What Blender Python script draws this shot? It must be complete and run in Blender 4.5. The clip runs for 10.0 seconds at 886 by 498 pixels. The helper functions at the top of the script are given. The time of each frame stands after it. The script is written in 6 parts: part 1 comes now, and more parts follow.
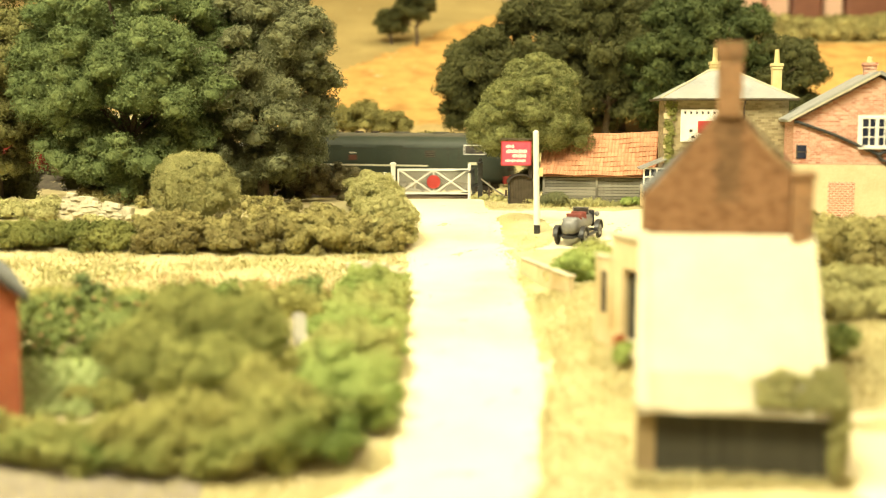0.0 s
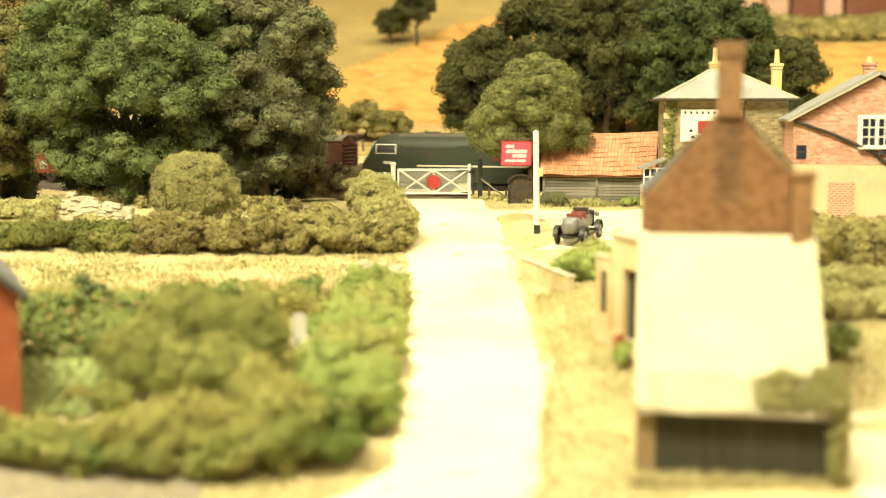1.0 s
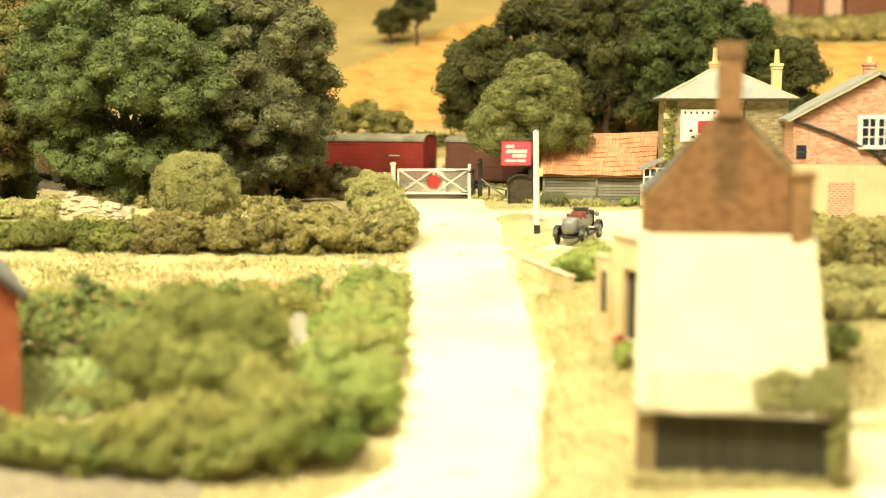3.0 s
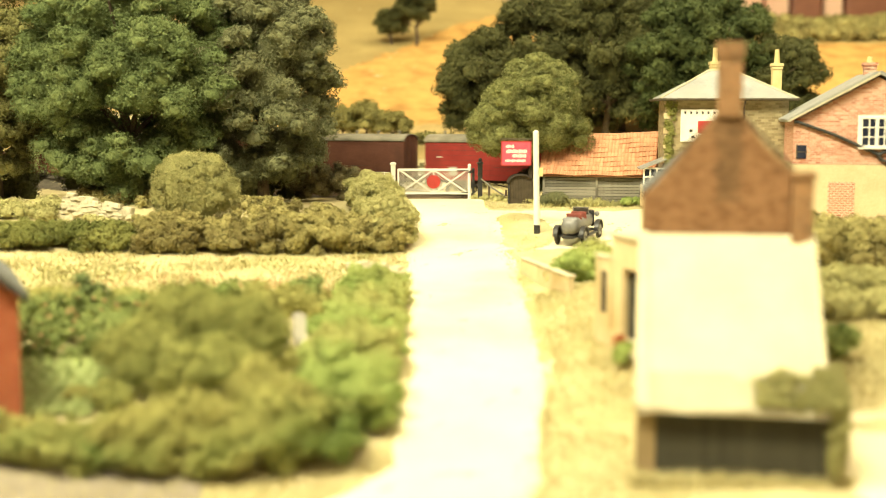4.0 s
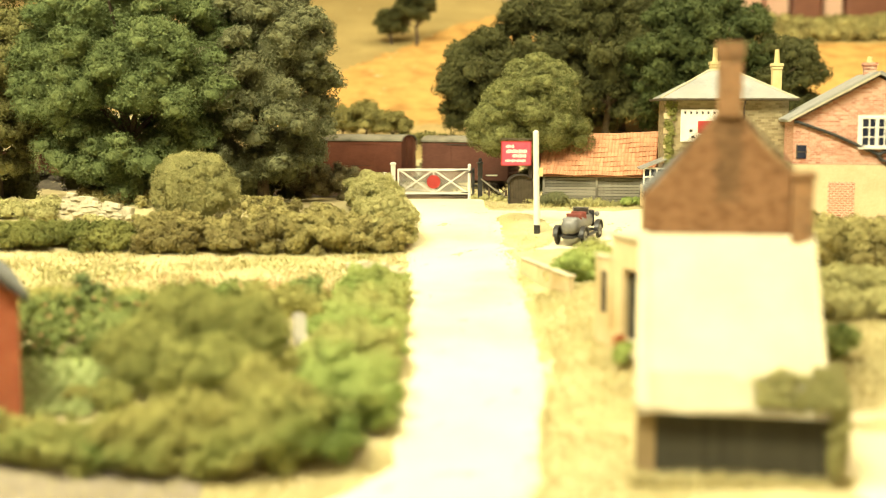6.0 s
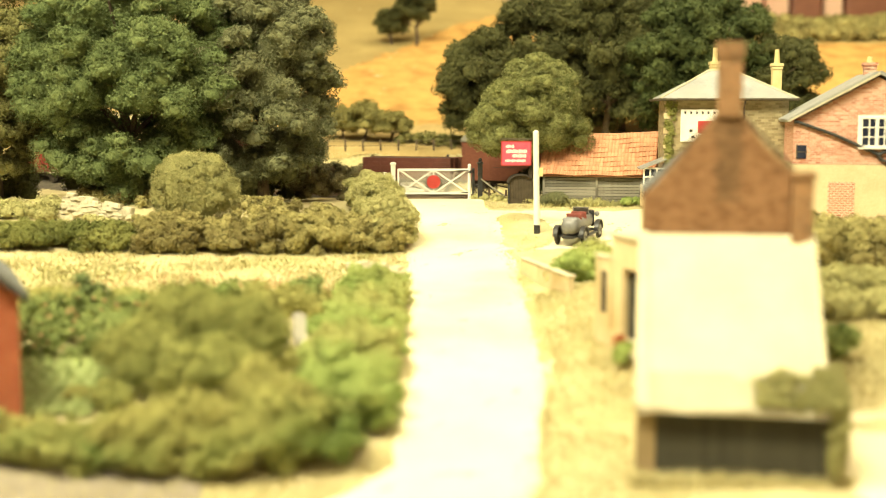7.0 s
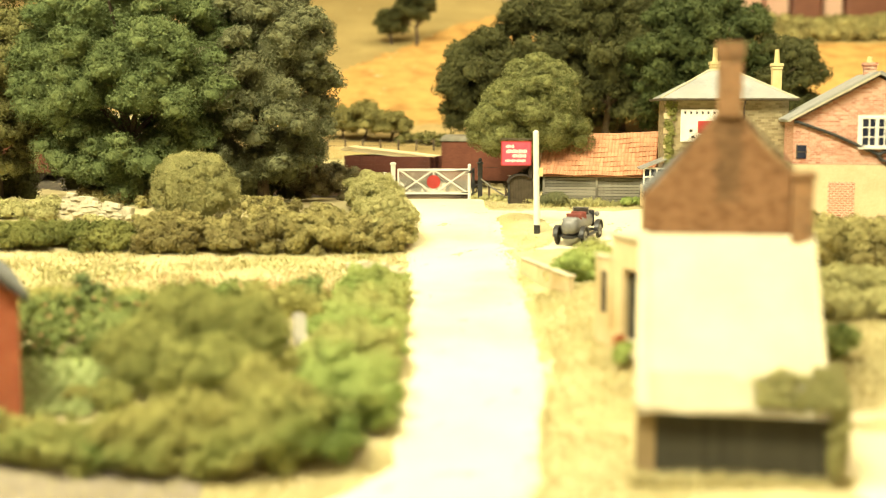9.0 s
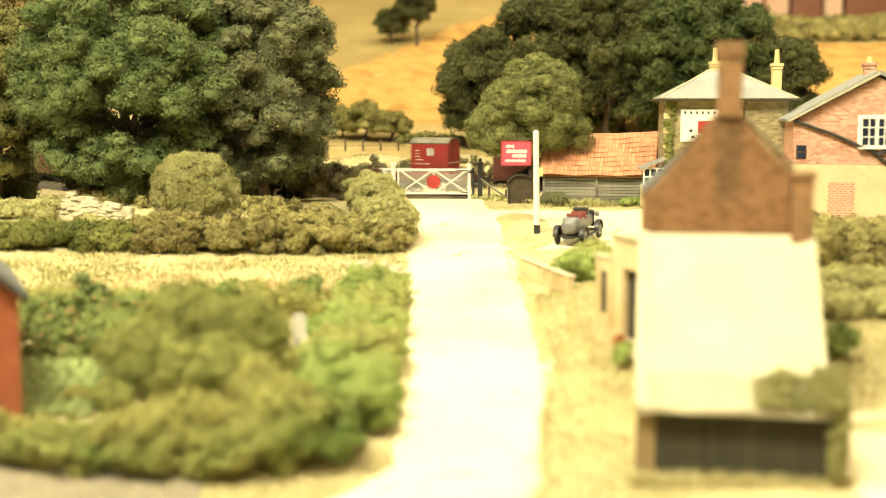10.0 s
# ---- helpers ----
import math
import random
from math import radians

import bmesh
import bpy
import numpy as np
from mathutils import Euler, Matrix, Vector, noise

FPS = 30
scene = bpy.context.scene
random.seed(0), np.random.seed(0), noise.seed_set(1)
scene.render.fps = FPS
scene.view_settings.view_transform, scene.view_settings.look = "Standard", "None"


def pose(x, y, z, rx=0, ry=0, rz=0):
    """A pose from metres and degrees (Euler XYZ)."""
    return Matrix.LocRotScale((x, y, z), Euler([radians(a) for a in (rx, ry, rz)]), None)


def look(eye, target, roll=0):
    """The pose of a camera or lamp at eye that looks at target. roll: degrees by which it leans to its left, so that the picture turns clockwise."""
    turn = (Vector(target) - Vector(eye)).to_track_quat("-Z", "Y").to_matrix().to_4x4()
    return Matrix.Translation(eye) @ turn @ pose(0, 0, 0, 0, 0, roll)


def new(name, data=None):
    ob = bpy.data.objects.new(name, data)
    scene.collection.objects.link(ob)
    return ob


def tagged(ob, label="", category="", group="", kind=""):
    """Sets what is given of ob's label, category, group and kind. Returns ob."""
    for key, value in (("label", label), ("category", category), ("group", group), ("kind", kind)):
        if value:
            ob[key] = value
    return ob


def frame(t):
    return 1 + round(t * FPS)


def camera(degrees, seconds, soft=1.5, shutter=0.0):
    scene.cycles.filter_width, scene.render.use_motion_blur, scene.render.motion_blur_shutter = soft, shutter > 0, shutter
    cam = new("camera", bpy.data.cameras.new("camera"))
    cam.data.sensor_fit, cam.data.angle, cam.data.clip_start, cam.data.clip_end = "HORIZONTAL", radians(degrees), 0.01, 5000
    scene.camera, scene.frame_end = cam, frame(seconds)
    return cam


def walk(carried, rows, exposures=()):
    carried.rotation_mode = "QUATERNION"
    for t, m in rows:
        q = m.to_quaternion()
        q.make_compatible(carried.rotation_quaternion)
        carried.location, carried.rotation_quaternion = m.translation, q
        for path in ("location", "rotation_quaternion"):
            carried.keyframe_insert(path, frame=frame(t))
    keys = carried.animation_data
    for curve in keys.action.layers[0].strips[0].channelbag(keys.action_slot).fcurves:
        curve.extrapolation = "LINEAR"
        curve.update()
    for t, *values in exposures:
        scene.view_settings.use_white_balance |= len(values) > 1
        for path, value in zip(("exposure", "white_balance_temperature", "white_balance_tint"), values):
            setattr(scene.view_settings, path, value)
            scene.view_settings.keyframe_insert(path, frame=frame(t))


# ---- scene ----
# The place is a scenic model railway in 1:76; plan numbers below are metres at full scale, times K.
K = 1.0 / 76.0
cam = camera(40.0, 10.0, soft=1.05, shutter=0.5)
EYE = pose(0, 0, 5.0 * K, 90 - 6.384, 0, 0)
walk(cam, [(0.0, EYE), (10.0, EYE)])
cam.data.dof.use_dof = True
cam.data.dof.focus_distance = 66.5 * K
cam.data.dof.aperture_fstop = 6.6
scene.view_settings.exposure = 0.13

# ---- light: warm lamp strips over the layout, an added broad fill lamp, a dim room ----
world = bpy.data.worlds.new("room_air")
world.use_nodes = True
world.node_tree.nodes["Background"].inputs[0].default_value = (1.0, 0.9, 0.75, 1)
world.node_tree.nodes["Background"].inputs[1].default_value = 0.12
scene.world = world


def area_lamp(x, y, z, tx, ty, tz, sx, sy, watts, colour):
    data = bpy.data.lights.new("area_lamp", "AREA")
    data.shape, data.size, data.size_y = "RECTANGLE", sx, sy
    data.energy, data.color = watts, colour
    ob = new("area_lamp", data)
    ob.matrix_world = look((x, y, z), (tx, ty, tz))
    return ob


area_lamp(-0.45, 0.12, 1.05, 0.0, 0.75, 0.0, 0.9, 0.12, 34, (1.0, 0.915, 0.585))
# unseen rear lamp, set over to the right to brighten the hillside there
area_lamp(0.75, 1.15, 1.15, 0.8, 1.5, 0.1, 1.2, 0.15, 20, (1.0, 0.89, 0.555))
# added fill behind the camera, unseen, only to lift the dark parts
area_lamp(0.0, -0.5, 2.1, 0.0, 0.6, 0.0, 2.0, 1.4, 62, (1.0, 0.915, 0.60))

# ---- materials ----
MATS = {}


def shade(name, c1, c2, scale=3.0, rough=0.9, bump=0.0, fine=30.0, metal=0.0, island=0.0, per_object=0.0, stain=None):
    """Two-scale noise between two colours, relief, and an optional stain colour."""
    m = bpy.data.materials.new(name)
    m.use_nodes = True
    nt = m.node_tree
    n, l = nt.nodes, nt.links
    bsdf = n["Principled BSDF"]
    bsdf.inputs["Roughness"].default_value = rough
    bsdf.inputs["Metallic"].default_value = metal
    bsdf.inputs["Specular IOR Level"].default_value = 0.25 if rough > 0.6 else 0.5
    tc = n.new("ShaderNodeTexCoord")
    mp = n.new("ShaderNodeMapping")
    mp.inputs["Scale"].default_value = (1 / K, 1 / K, 1 / K)
    l.new(tc.outputs["Object"], mp.inputs[0])
    a = n.new("ShaderNodeTexNoise")
    a.inputs["Scale"].default_value, a.inputs["Detail"].default_value = scale, 6
    b = n.new("ShaderNodeTexNoise")
    b.inputs["Scale"].default_value, b.inputs["Detail"].default_value = fine, 3
    l.new(mp.outputs[0], a.inputs["Vector"]), l.new(mp.outputs[0], b.inputs["Vector"])
    add = n.new("ShaderNodeMath")
    add.operation = "MULTIPLY_ADD"
    l.new(b.outputs[0], add.inputs[0])
    add.inputs[1].default_value = 0.6
    l.new(a.outputs[0], add.inputs[2])
    last = add
    if island or per_object:
        g = n.new("ShaderNodeNewGeometry" if island else "ShaderNodeObjectInfo")
        k = n.new("ShaderNodeMath")
        k.operation = "MULTIPLY_ADD"
        l.new(g.outputs["Random Per Island" if island else "Random"], k.inputs[0])
        k.inputs[1].default_value = island or per_object
        l.new(add.outputs[0], k.inputs[2])
        off = n.new("ShaderNodeMath")
        off.operation = "SUBTRACT"
        l.new(k.outputs[0], off.inputs[0])
        off.inputs[1].default_value = (island or per_object) / 2
        last = off
    ramp = n.new("ShaderNodeValToRGB")
    ramp.color_ramp.elements[0].position, ramp.color_ramp.elements[1].position = 0.5, 1.0
    ramp.color_ramp.elements[0].color, ramp.color_ramp.elements[1].color = (*c1, 1), (*c2, 1)
    l.new(last.outputs[0], ramp.inputs[0])
    col = ramp.outputs[0]
    if stain:
        s = n.new("ShaderNodeTexNoise")
        s.inputs["Scale"].default_value, s.inputs["Detail"].default_value = scale * 0.45, 8
        l.new(mp.outputs[0], s.inputs["Vector"])
        r = n.new("ShaderNodeMapRange")
        r.inputs[1].default_value, r.inputs[2].default_value = 0.5, 0.68
        l.new(s.outputs[0], r.inputs[0])
        mx = n.new("ShaderNodeMix")
        mx.data_type = "RGBA"
        l.new(r.outputs[0], mx.inputs["Factor"]), l.new(col, mx.inputs["A"])
        mx.inputs["B"].default_value = (*stain, 1)
        col = mx.outputs["Result"]
    l.new(col, bsdf.inputs["Base Color"])
    if bump:
        bp = n.new("ShaderNodeBump")
        bp.inputs["Strength"].default_value, bp.inputs["Distance"].default_value = 0.6, bump * K
        l.new(add.outputs[0], bp.inputs["Height"]), l.new(bp.outputs[0], bsdf.inputs["Normal"])
    MATS[name] = m
    return m


def brickwork(name, c1, c2, mortar, width=0.23, height=0.078, gap=0.008, rough=0.9, stain=(0.1, 0.07, 0.05)):
    """Brick courses on upright walls, by the local x + y and z."""
    m = bpy.data.materials.new(name)
    m.use_nodes = True
    n, l = m.node_tree.nodes, m.node_tree.links
    bsdf = n["Principled BSDF"]
    bsdf.inputs["Roughness"].default_value = rough
    tc = n.new("ShaderNodeTexCoord")
    mp = n.new("ShaderNodeMapping")
    mp.inputs["Scale"].default_value = (1 / K, 1 / K, 1 / K)
    l.new(tc.outputs["Object"], mp.inputs[0])
    sep = n.new("ShaderNodeSeparateXYZ")
    l.new(mp.outputs[0], sep.inputs[0])
    s = n.new("ShaderNodeMath")
    l.new(sep.outputs[0], s.inputs[0]), l.new(sep.outputs[1], s.inputs[1])
    cb = n.new("ShaderNodeCombineXYZ")
    l.new(s.outputs[0], cb.inputs[0]), l.new(sep.outputs[2], cb.inputs[1])
    br = n.new("ShaderNodeTexBrick")
    br.inputs["Scale"].default_value = 1.0
    br.inputs["Brick Width"].default_value, br.inputs["Row Height"].default_value = width, height
    br.inputs["Mortar Size"].default_value, br.inputs["Mortar Smooth"].default_value = gap, 0.3
    br.inputs["Color1"].default_value, br.inputs["Color2"].default_value = (*c1, 1), (*c2, 1)
    br.inputs["Mortar"].default_value = (*mortar, 1)
    l.new(cb.outputs[0], br.inputs["Vector"])
    no = n.new("ShaderNodeTexNoise")
    no.inputs["Scale"].default_value, no.inputs["Detail"].default_value = 1.1, 8
    l.new(mp.outputs[0], no.inputs["Vector"])
    r = n.new("ShaderNodeMapRange")
    r.inputs[1].default_value, r.inputs[2].default_value, r.inputs[4].default_value = 0.45, 0.75, 0.55
    l.new(no.outputs[0], r.inputs[0])
    mx = n.new("ShaderNodeMix")
    mx.data_type = "RGBA"
    l.new(r.outputs[0], mx.inputs["Factor"]), l.new(br.outputs[0], mx.inputs["A"])
    mx.inputs["B"].default_value = (*stain, 1)
    l.new(mx.outputs["Result"], bsdf.inputs["Base Color"])
    bp = n.new("ShaderNodeBump")
    bp.invert = True
    bp.inputs["Strength"].default_value, bp.inputs["Distance"].default_value = 0.7, 0.012 * K
    l.new(br.outputs["Fac"], bp.inputs["Height"]), l.new(bp.outputs[0], bsdf.inputs["Normal"])
    MATS[name] = m
    return m


grass = shade("dry_grass", (0.40, 0.335, 0.17), (0.58, 0.505, 0.295), 0.5, 1.0, 0.08, 9, stain=(0.39, 0.355, 0.165))
road_dust = shade("chalk_dust", (0.69, 0.61, 0.40), (0.82, 0.75, 0.52), 0.35, 1.0, 0.03, 14, stain=(0.66, 0.57, 0.345))
bloom = shade("peach_bloom", (0.42, 0.22, 0.10), (0.62, 0.40, 0.22), 2, 0.9, 0, 8, island=0.4)
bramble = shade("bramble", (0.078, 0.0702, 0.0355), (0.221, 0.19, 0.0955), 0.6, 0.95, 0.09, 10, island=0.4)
stubble = shade("stubble", (0.42, 0.235, 0.066), (0.58, 0.345, 0.11), 0.7, 1.0, 0.1, 7, stain=(0.33, 0.18, 0.052))
# ballast, its colour darkened further for the shade beneath the wagons
ballast = shade("ballast", (0.065, 0.055, 0.042), (0.16, 0.138, 0.105), 3, 1.0, 0.1, 25)
rail_steel = shade("rusty_rail", (0.20, 0.11, 0.06), (0.36, 0.26, 0.18), 6, 0.5, 0, 40, 0.6)
sleeper_wood = shade("creosoted_wood", (0.07, 0.05, 0.035), (0.16, 0.12, 0.08), 4, 0.9, 0.02, 40)
leaf_dark = shade("leaf_dark", (0.066, 0.097, 0.033), (0.195, 0.24, 0.09), 0.5, 0.9, 0.09, 14, island=0.2)
leaf_grey = shade("leaf_grey", (0.09, 0.096, 0.047), (0.225, 0.232, 0.115), 0.5, 0.9, 0.09, 14, island=0.2)
leaf_olive = shade("leaf_olive", (0.085, 0.088, 0.027), (0.225, 0.215, 0.075), 0.6, 0.9, 0.09, 12, island=0.2)
leaf_field = shade("leaf_field", (0.15, 0.135, 0.042), (0.34, 0.31, 0.11), 0.5, 0.95, 0.09, 8, island=0.2)
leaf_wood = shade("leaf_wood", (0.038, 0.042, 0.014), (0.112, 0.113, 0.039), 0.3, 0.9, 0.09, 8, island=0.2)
leaf_wood_green = shade("leaf_wood_green", (0.036, 0.054, 0.017), (0.11, 0.135, 0.045), 0.3, 0.9, 0.09, 8, island=0.2)
leaf_willow = shade("leaf_willow", (0.099, 0.108, 0.0315), (0.279, 0.288, 0.108), 0.7, 0.9, 0.09, 6, island=0.35)
leaf_hedge = shade("leaf_hedge", (0.2, 0.17, 0.06), (0.47, 0.42, 0.17), 1.1, 0.95, 0.09, 18, island=0.25, stain=(0.17, 0.14, 0.052))
leaf_pale = shade("leaf_pale", (0.28, 0.265, 0.1), (0.52, 0.49, 0.22), 0.9, 0.95, 0.09, 18, island=0.2)
leaf_garden = shade("leaf_garden", (0.19, 0.185, 0.0504), (0.482, 0.459, 0.157), 0.5, 0.95, 0.09, 20, island=0.12, stain=(0.157, 0.213, 0.0538))
leaf_bean = shade("leaf_bean", (0.118, 0.159, 0.0472), (0.342, 0.401, 0.136), 1.2, 0.95, 0.09, 14, island=0.5)
leaf_bush = shade("leaf_bush", (0.15, 0.157, 0.0414), (0.337, 0.343, 0.108), 0.5, 0.95, 0.09, 20, island=0.12, stain=(0.135, 0.151, 0.0414))
leaf_fresh = shade("leaf_fresh", (0.178, 0.267, 0.0605), (0.439, 0.51, 0.165), 0.4, 0.95, 0.09, 20, island=0.15, stain=(0.418, 0.408, 0.143))
leaf_veg = shade("leaf_veg", (0.28, 0.35, 0.125), (0.52, 0.6, 0.27), 1.5, 0.9, 0.09, 18, island=0.3)
leaf_topiary = shade("leaf_topiary", (0.21, 0.205, 0.075), (0.42, 0.40, 0.17), 0.8, 0.95, 0.09, 22, island=0.2)
straw = shade("straw", (0.48, 0.42, 0.20), (0.66, 0.60, 0.34), 0.5, 1.0, 0, 8, island=0.25)
red_leaf = shade("russet_leaf", (0.35, 0.10, 0.05), (0.55, 0.25, 0.10), 2, 0.9, 0, 8, island=0.4)
bark = shade("bark", (0.06, 0.045, 0.03), (0.16, 0.12, 0.08), 3, 0.95, 0.05, 20)
white_paint = shade("white_paint", (0.74, 0.72, 0.66), (0.86, 0.84, 0.78), 3, 0.55, 0, 30)
black_paint = shade("black_paint", (0.012, 0.012, 0.012), (0.05, 0.05, 0.048), 3, 0.5, 0, 30)
red_disc = shade("red_paint", (0.36, 0.028, 0.024), (0.47, 0.05, 0.04), 3, 0.6, 0, 30)
inn_red = shade("inn_sign_red", (0.62, 0.055, 0.11), (0.74, 0.11, 0.17), 3, 0.45, 0, 30)
wire = shade("galvanised_wire", (0.60, 0.57, 0.50), (0.74, 0.70, 0.62), 3, 0.6, 0, 30)
loco_green = shade("loco_green", (0.0158, 0.0238, 0.0132), (0.0302, 0.0406, 0.0251), 0.7, 0.6, 0, 12, stain=(0.0288, 0.0315, 0.0198))
loco_roof = shade("loco_roof", (0.051, 0.0476, 0.0323), (0.102, 0.0935, 0.068), 0.7, 0.75, 0, 12)
stripe = shade("pale_stripe", (0.52, 0.49, 0.36), (0.64, 0.61, 0.47), 2, 0.5, 0, 20)
glass = shade("dark_glass", (0.012, 0.016, 0.035), (0.03, 0.036, 0.06), 1, 0.08, 0, 3)
cab_glass = shade("cab_glass", (0.03, 0.03, 0.03), (0.1, 0.09, 0.08), 1.5, 0.12, 0, 6)
bauxite = shade("bauxite_paint", (0.115, 0.038, 0.022), (0.18, 0.064, 0.039), 0.8, 0.75, 0.0, 14, stain=(0.085, 0.032, 0.02))
bauxite_dark = shade("bauxite_dull", (0.082, 0.032, 0.021), (0.135, 0.055, 0.038), 0.8, 0.8, 0.0, 14, stain=(0.062, 0.028, 0.02))
crimson = shade("crimson_paint", (0.2, 0.018, 0.016), (0.29, 0.034, 0.027), 0.8, 0.7, 0.0, 14, stain=(0.145, 0.022, 0.018))
oxide = shade("oxide_brown", (0.10, 0.034, 0.025), (0.155, 0.055, 0.04), 0.8, 0.8, 0.0, 14, stain=(0.075, 0.03, 0.02))
van_roof = shade("van_roof", (0.10, 0.095, 0.075), (0.24, 0.22, 0.17), 1.0, 0.85, 0, 12, stain=(0.12, 0.10, 0.07))
frame_black = shade("underframe", (0.02, 0.017, 0.014), (0.07, 0.055, 0.042), 3, 0.8, 0, 30)
timber = shade("sawn_timber", (0.55, 0.43, 0.22), (0.78, 0.66, 0.42), 2, 0.9, 0, 30, per_object=0.4)
old_board = shade("weathered_board", (0.16, 0.15, 0.118), (0.34, 0.318, 0.258), 1.2, 0.95, 0.02, 22, per_object=0.7, stain=(0.135, 0.122, 0.096))
dark_board = shade("tarred_board", (0.04, 0.038, 0.028), (0.08, 0.075, 0.054), 1.2, 0.95, 0.02, 22, per_object=0.2, stain=(0.052, 0.048, 0.032))
tan_board = shade("tan_board", (0.20, 0.145, 0.07), (0.36, 0.27, 0.15), 1.2, 0.95, 0.02, 22)
pantile = shade("pantile", (0.44, 0.20, 0.11), (0.64, 0.34, 0.20), 2.0, 0.85, 0.01, 20, per_object=0.3, stain=(0.46, 0.25, 0.16))
slate = shade("slate", (0.20, 0.205, 0.20), (0.34, 0.345, 0.33), 0.8, 0.6, 0.01, 14, stain=(0.29, 0.285, 0.26))
slate_dark = shade("slate_dark", (0.12, 0.13, 0.13), (0.24, 0.25, 0.25), 0.8, 0.6, 0.01, 14)
limewash = shade("pale_roof", (0.53, 0.48, 0.33), (0.64, 0.59, 0.43), 0.6, 0.95, 0.02, 9, stain=(0.46, 0.42, 0.31))
render_cream = shade("cream_render", (0.58, 0.46, 0.27), (0.74, 0.62, 0.40), 0.8, 0.95, 0.01, 16, stain=(0.50, 0.38, 0.2))
eave_grey = shade("eave_grey", (0.42, 0.38, 0.27), (0.54, 0.49, 0.36), 0.8, 0.95, 0.02, 9, stain=(0.38, 0.35, 0.25))
stone_pale = shade("pale_stone", (0.43, 0.375, 0.25), (0.62, 0.56, 0.41), 1.5, 0.95, 0.06, 9)
corrugated = shade("dull_iron", (0.05, 0.038, 0.024), (0.1, 0.08, 0.052), 2, 0.7, 0, 20)
car_black = shade("car_black", (0.015, 0.015, 0.016), (0.045, 0.045, 0.046), 2, 0.35, 0, 20)
car_grey = shade("car_grey", (0.128, 0.128, 0.128), (0.255, 0.255, 0.251), 2, 0.4, 0, 20)
tyre_black = shade("tyre_rubber", (0.02, 0.02, 0.02), (0.06, 0.055, 0.05), 2, 0.9, 0, 20)
seat_red = shade("red_leather", (0.17, 0.04, 0.03), (0.26, 0.07, 0.055), 2, 0.6, 0, 20)
pot_clay = shade("yellow_clay", (0.62, 0.50, 0.22), (0.74, 0.62, 0.34), 2, 0.9, 0, 20)
kerb_grey = shade("tarmac", (0.21, 0.18, 0.14), (0.29, 0.25, 0.20), 1, 0.95, 0.01, 30)
room_wall = shade("room_plaster", (0.66, 0.56, 0.44), (0.76, 0.66, 0.54), 0.03, 0.9, 0, 0.4)
room_wood = shade("room_wood", (0.16, 0.055, 0.03), (0.26, 0.10, 0.055), 0.05, 0.5, 0, 0.6)
room_pink = shade("room_pink", (0.70, 0.42, 0.30), (0.80, 0.54, 0.40), 0.05, 0.8, 0, 0.6)
room_floor = shade("room_carpet", (0.12, 0.10, 0.08), (0.2, 0.17, 0.14), 0.1, 0.95, 0, 2)
brick_brown = brickwork("brick_brown", (0.22, 0.108, 0.046), (0.39, 0.195, 0.085), (0.30, 0.20, 0.11), gap=0.012, stain=(0.12, 0.075, 0.038))
brick_piece = shade("brown_brick_piece", (0.2, 0.105, 0.05), (0.35, 0.19, 0.098), 1.6, 0.92, 0.01, 25, per_object=0.75)
brick_joined = shade("brown_brick_courses", (0.2, 0.105, 0.05), (0.35, 0.19, 0.098), 1.6, 0.92, 0.01, 25, island=0.75)
brick_sooty = shade("sooted_brick_piece", (0.135, 0.08, 0.042), (0.25, 0.145, 0.075), 1.6, 0.92, 0.01, 25, per_object=0.6)
brick_red = brickwork("brick_red", (0.46, 0.15, 0.085), (0.74, 0.44, 0.32), (0.66, 0.52, 0.42), 0.27, 0.095, gap=0.014, stain=(0.40, 0.18, 0.11))
brick_house = brickwork("brick_house", (0.40, 0.095, 0.04), (0.50, 0.145, 0.065), (0.42, 0.18, 0.10), stain=(0.32, 0.08, 0.04))
brick_infill = brickwork("brick_infill", (0.42, 0.14, 0.08), (0.54, 0.22, 0.13), (0.70, 0.56, 0.42), 0.25, 0.11, gap=0.026, stain=(0.5, 0.26, 0.17))
stone_wall = brickwork("rubble_stone", (0.24, 0.19, 0.10), (0.44, 0.37, 0.22), (0.36, 0.30, 0.18), 0.34, 0.14, 0.015, stain=(0.20, 0.17, 0.09))


# ---- mesh helpers ----
def box(bm, x, y, z, sx, sy, sz, bevel=0.0, rx=0, ry=0, rz=0):
    """A block with its centre at x, y, z."""
    m = pose(x, y, z, rx, ry, rz) @ Matrix.Diagonal((sx, sy, sz, 1))
    made = bmesh.ops.create_cube(bm, size=1, matrix=m)["verts"]
    if bevel:
        edges = {e for v in made for e in v.link_edges}
        bmesh.ops.bevel(bm, geom=list(edges), offset=bevel, segments=2, affect="EDGES", profile=0.6)
    return bm


def rod(bm, p, q, r0, r1=None, seg=10):
    """A round bar from p to q."""
    p, q = Vector(p), Vector(q)
    m = Matrix.Translation((p + q) / 2) @ (q - p).to_track_quat("Z", "Y").to_matrix().to_4x4()
    bmesh.ops.create_cone(bm, cap_ends=True, segments=seg, radius1=r0, radius2=r0 if r1 is None else r1, depth=(q - p).length, matrix=m)
    return bm


def ball(bm, x, y, z, r, sub=2, sx=1, sy=1, sz=1):
    bmesh.ops.create_icosphere(bm, subdivisions=sub, radius=r, matrix=pose(x, y, z) @ Matrix.Diagonal((sx, sy, sz, 1)))
    return bm


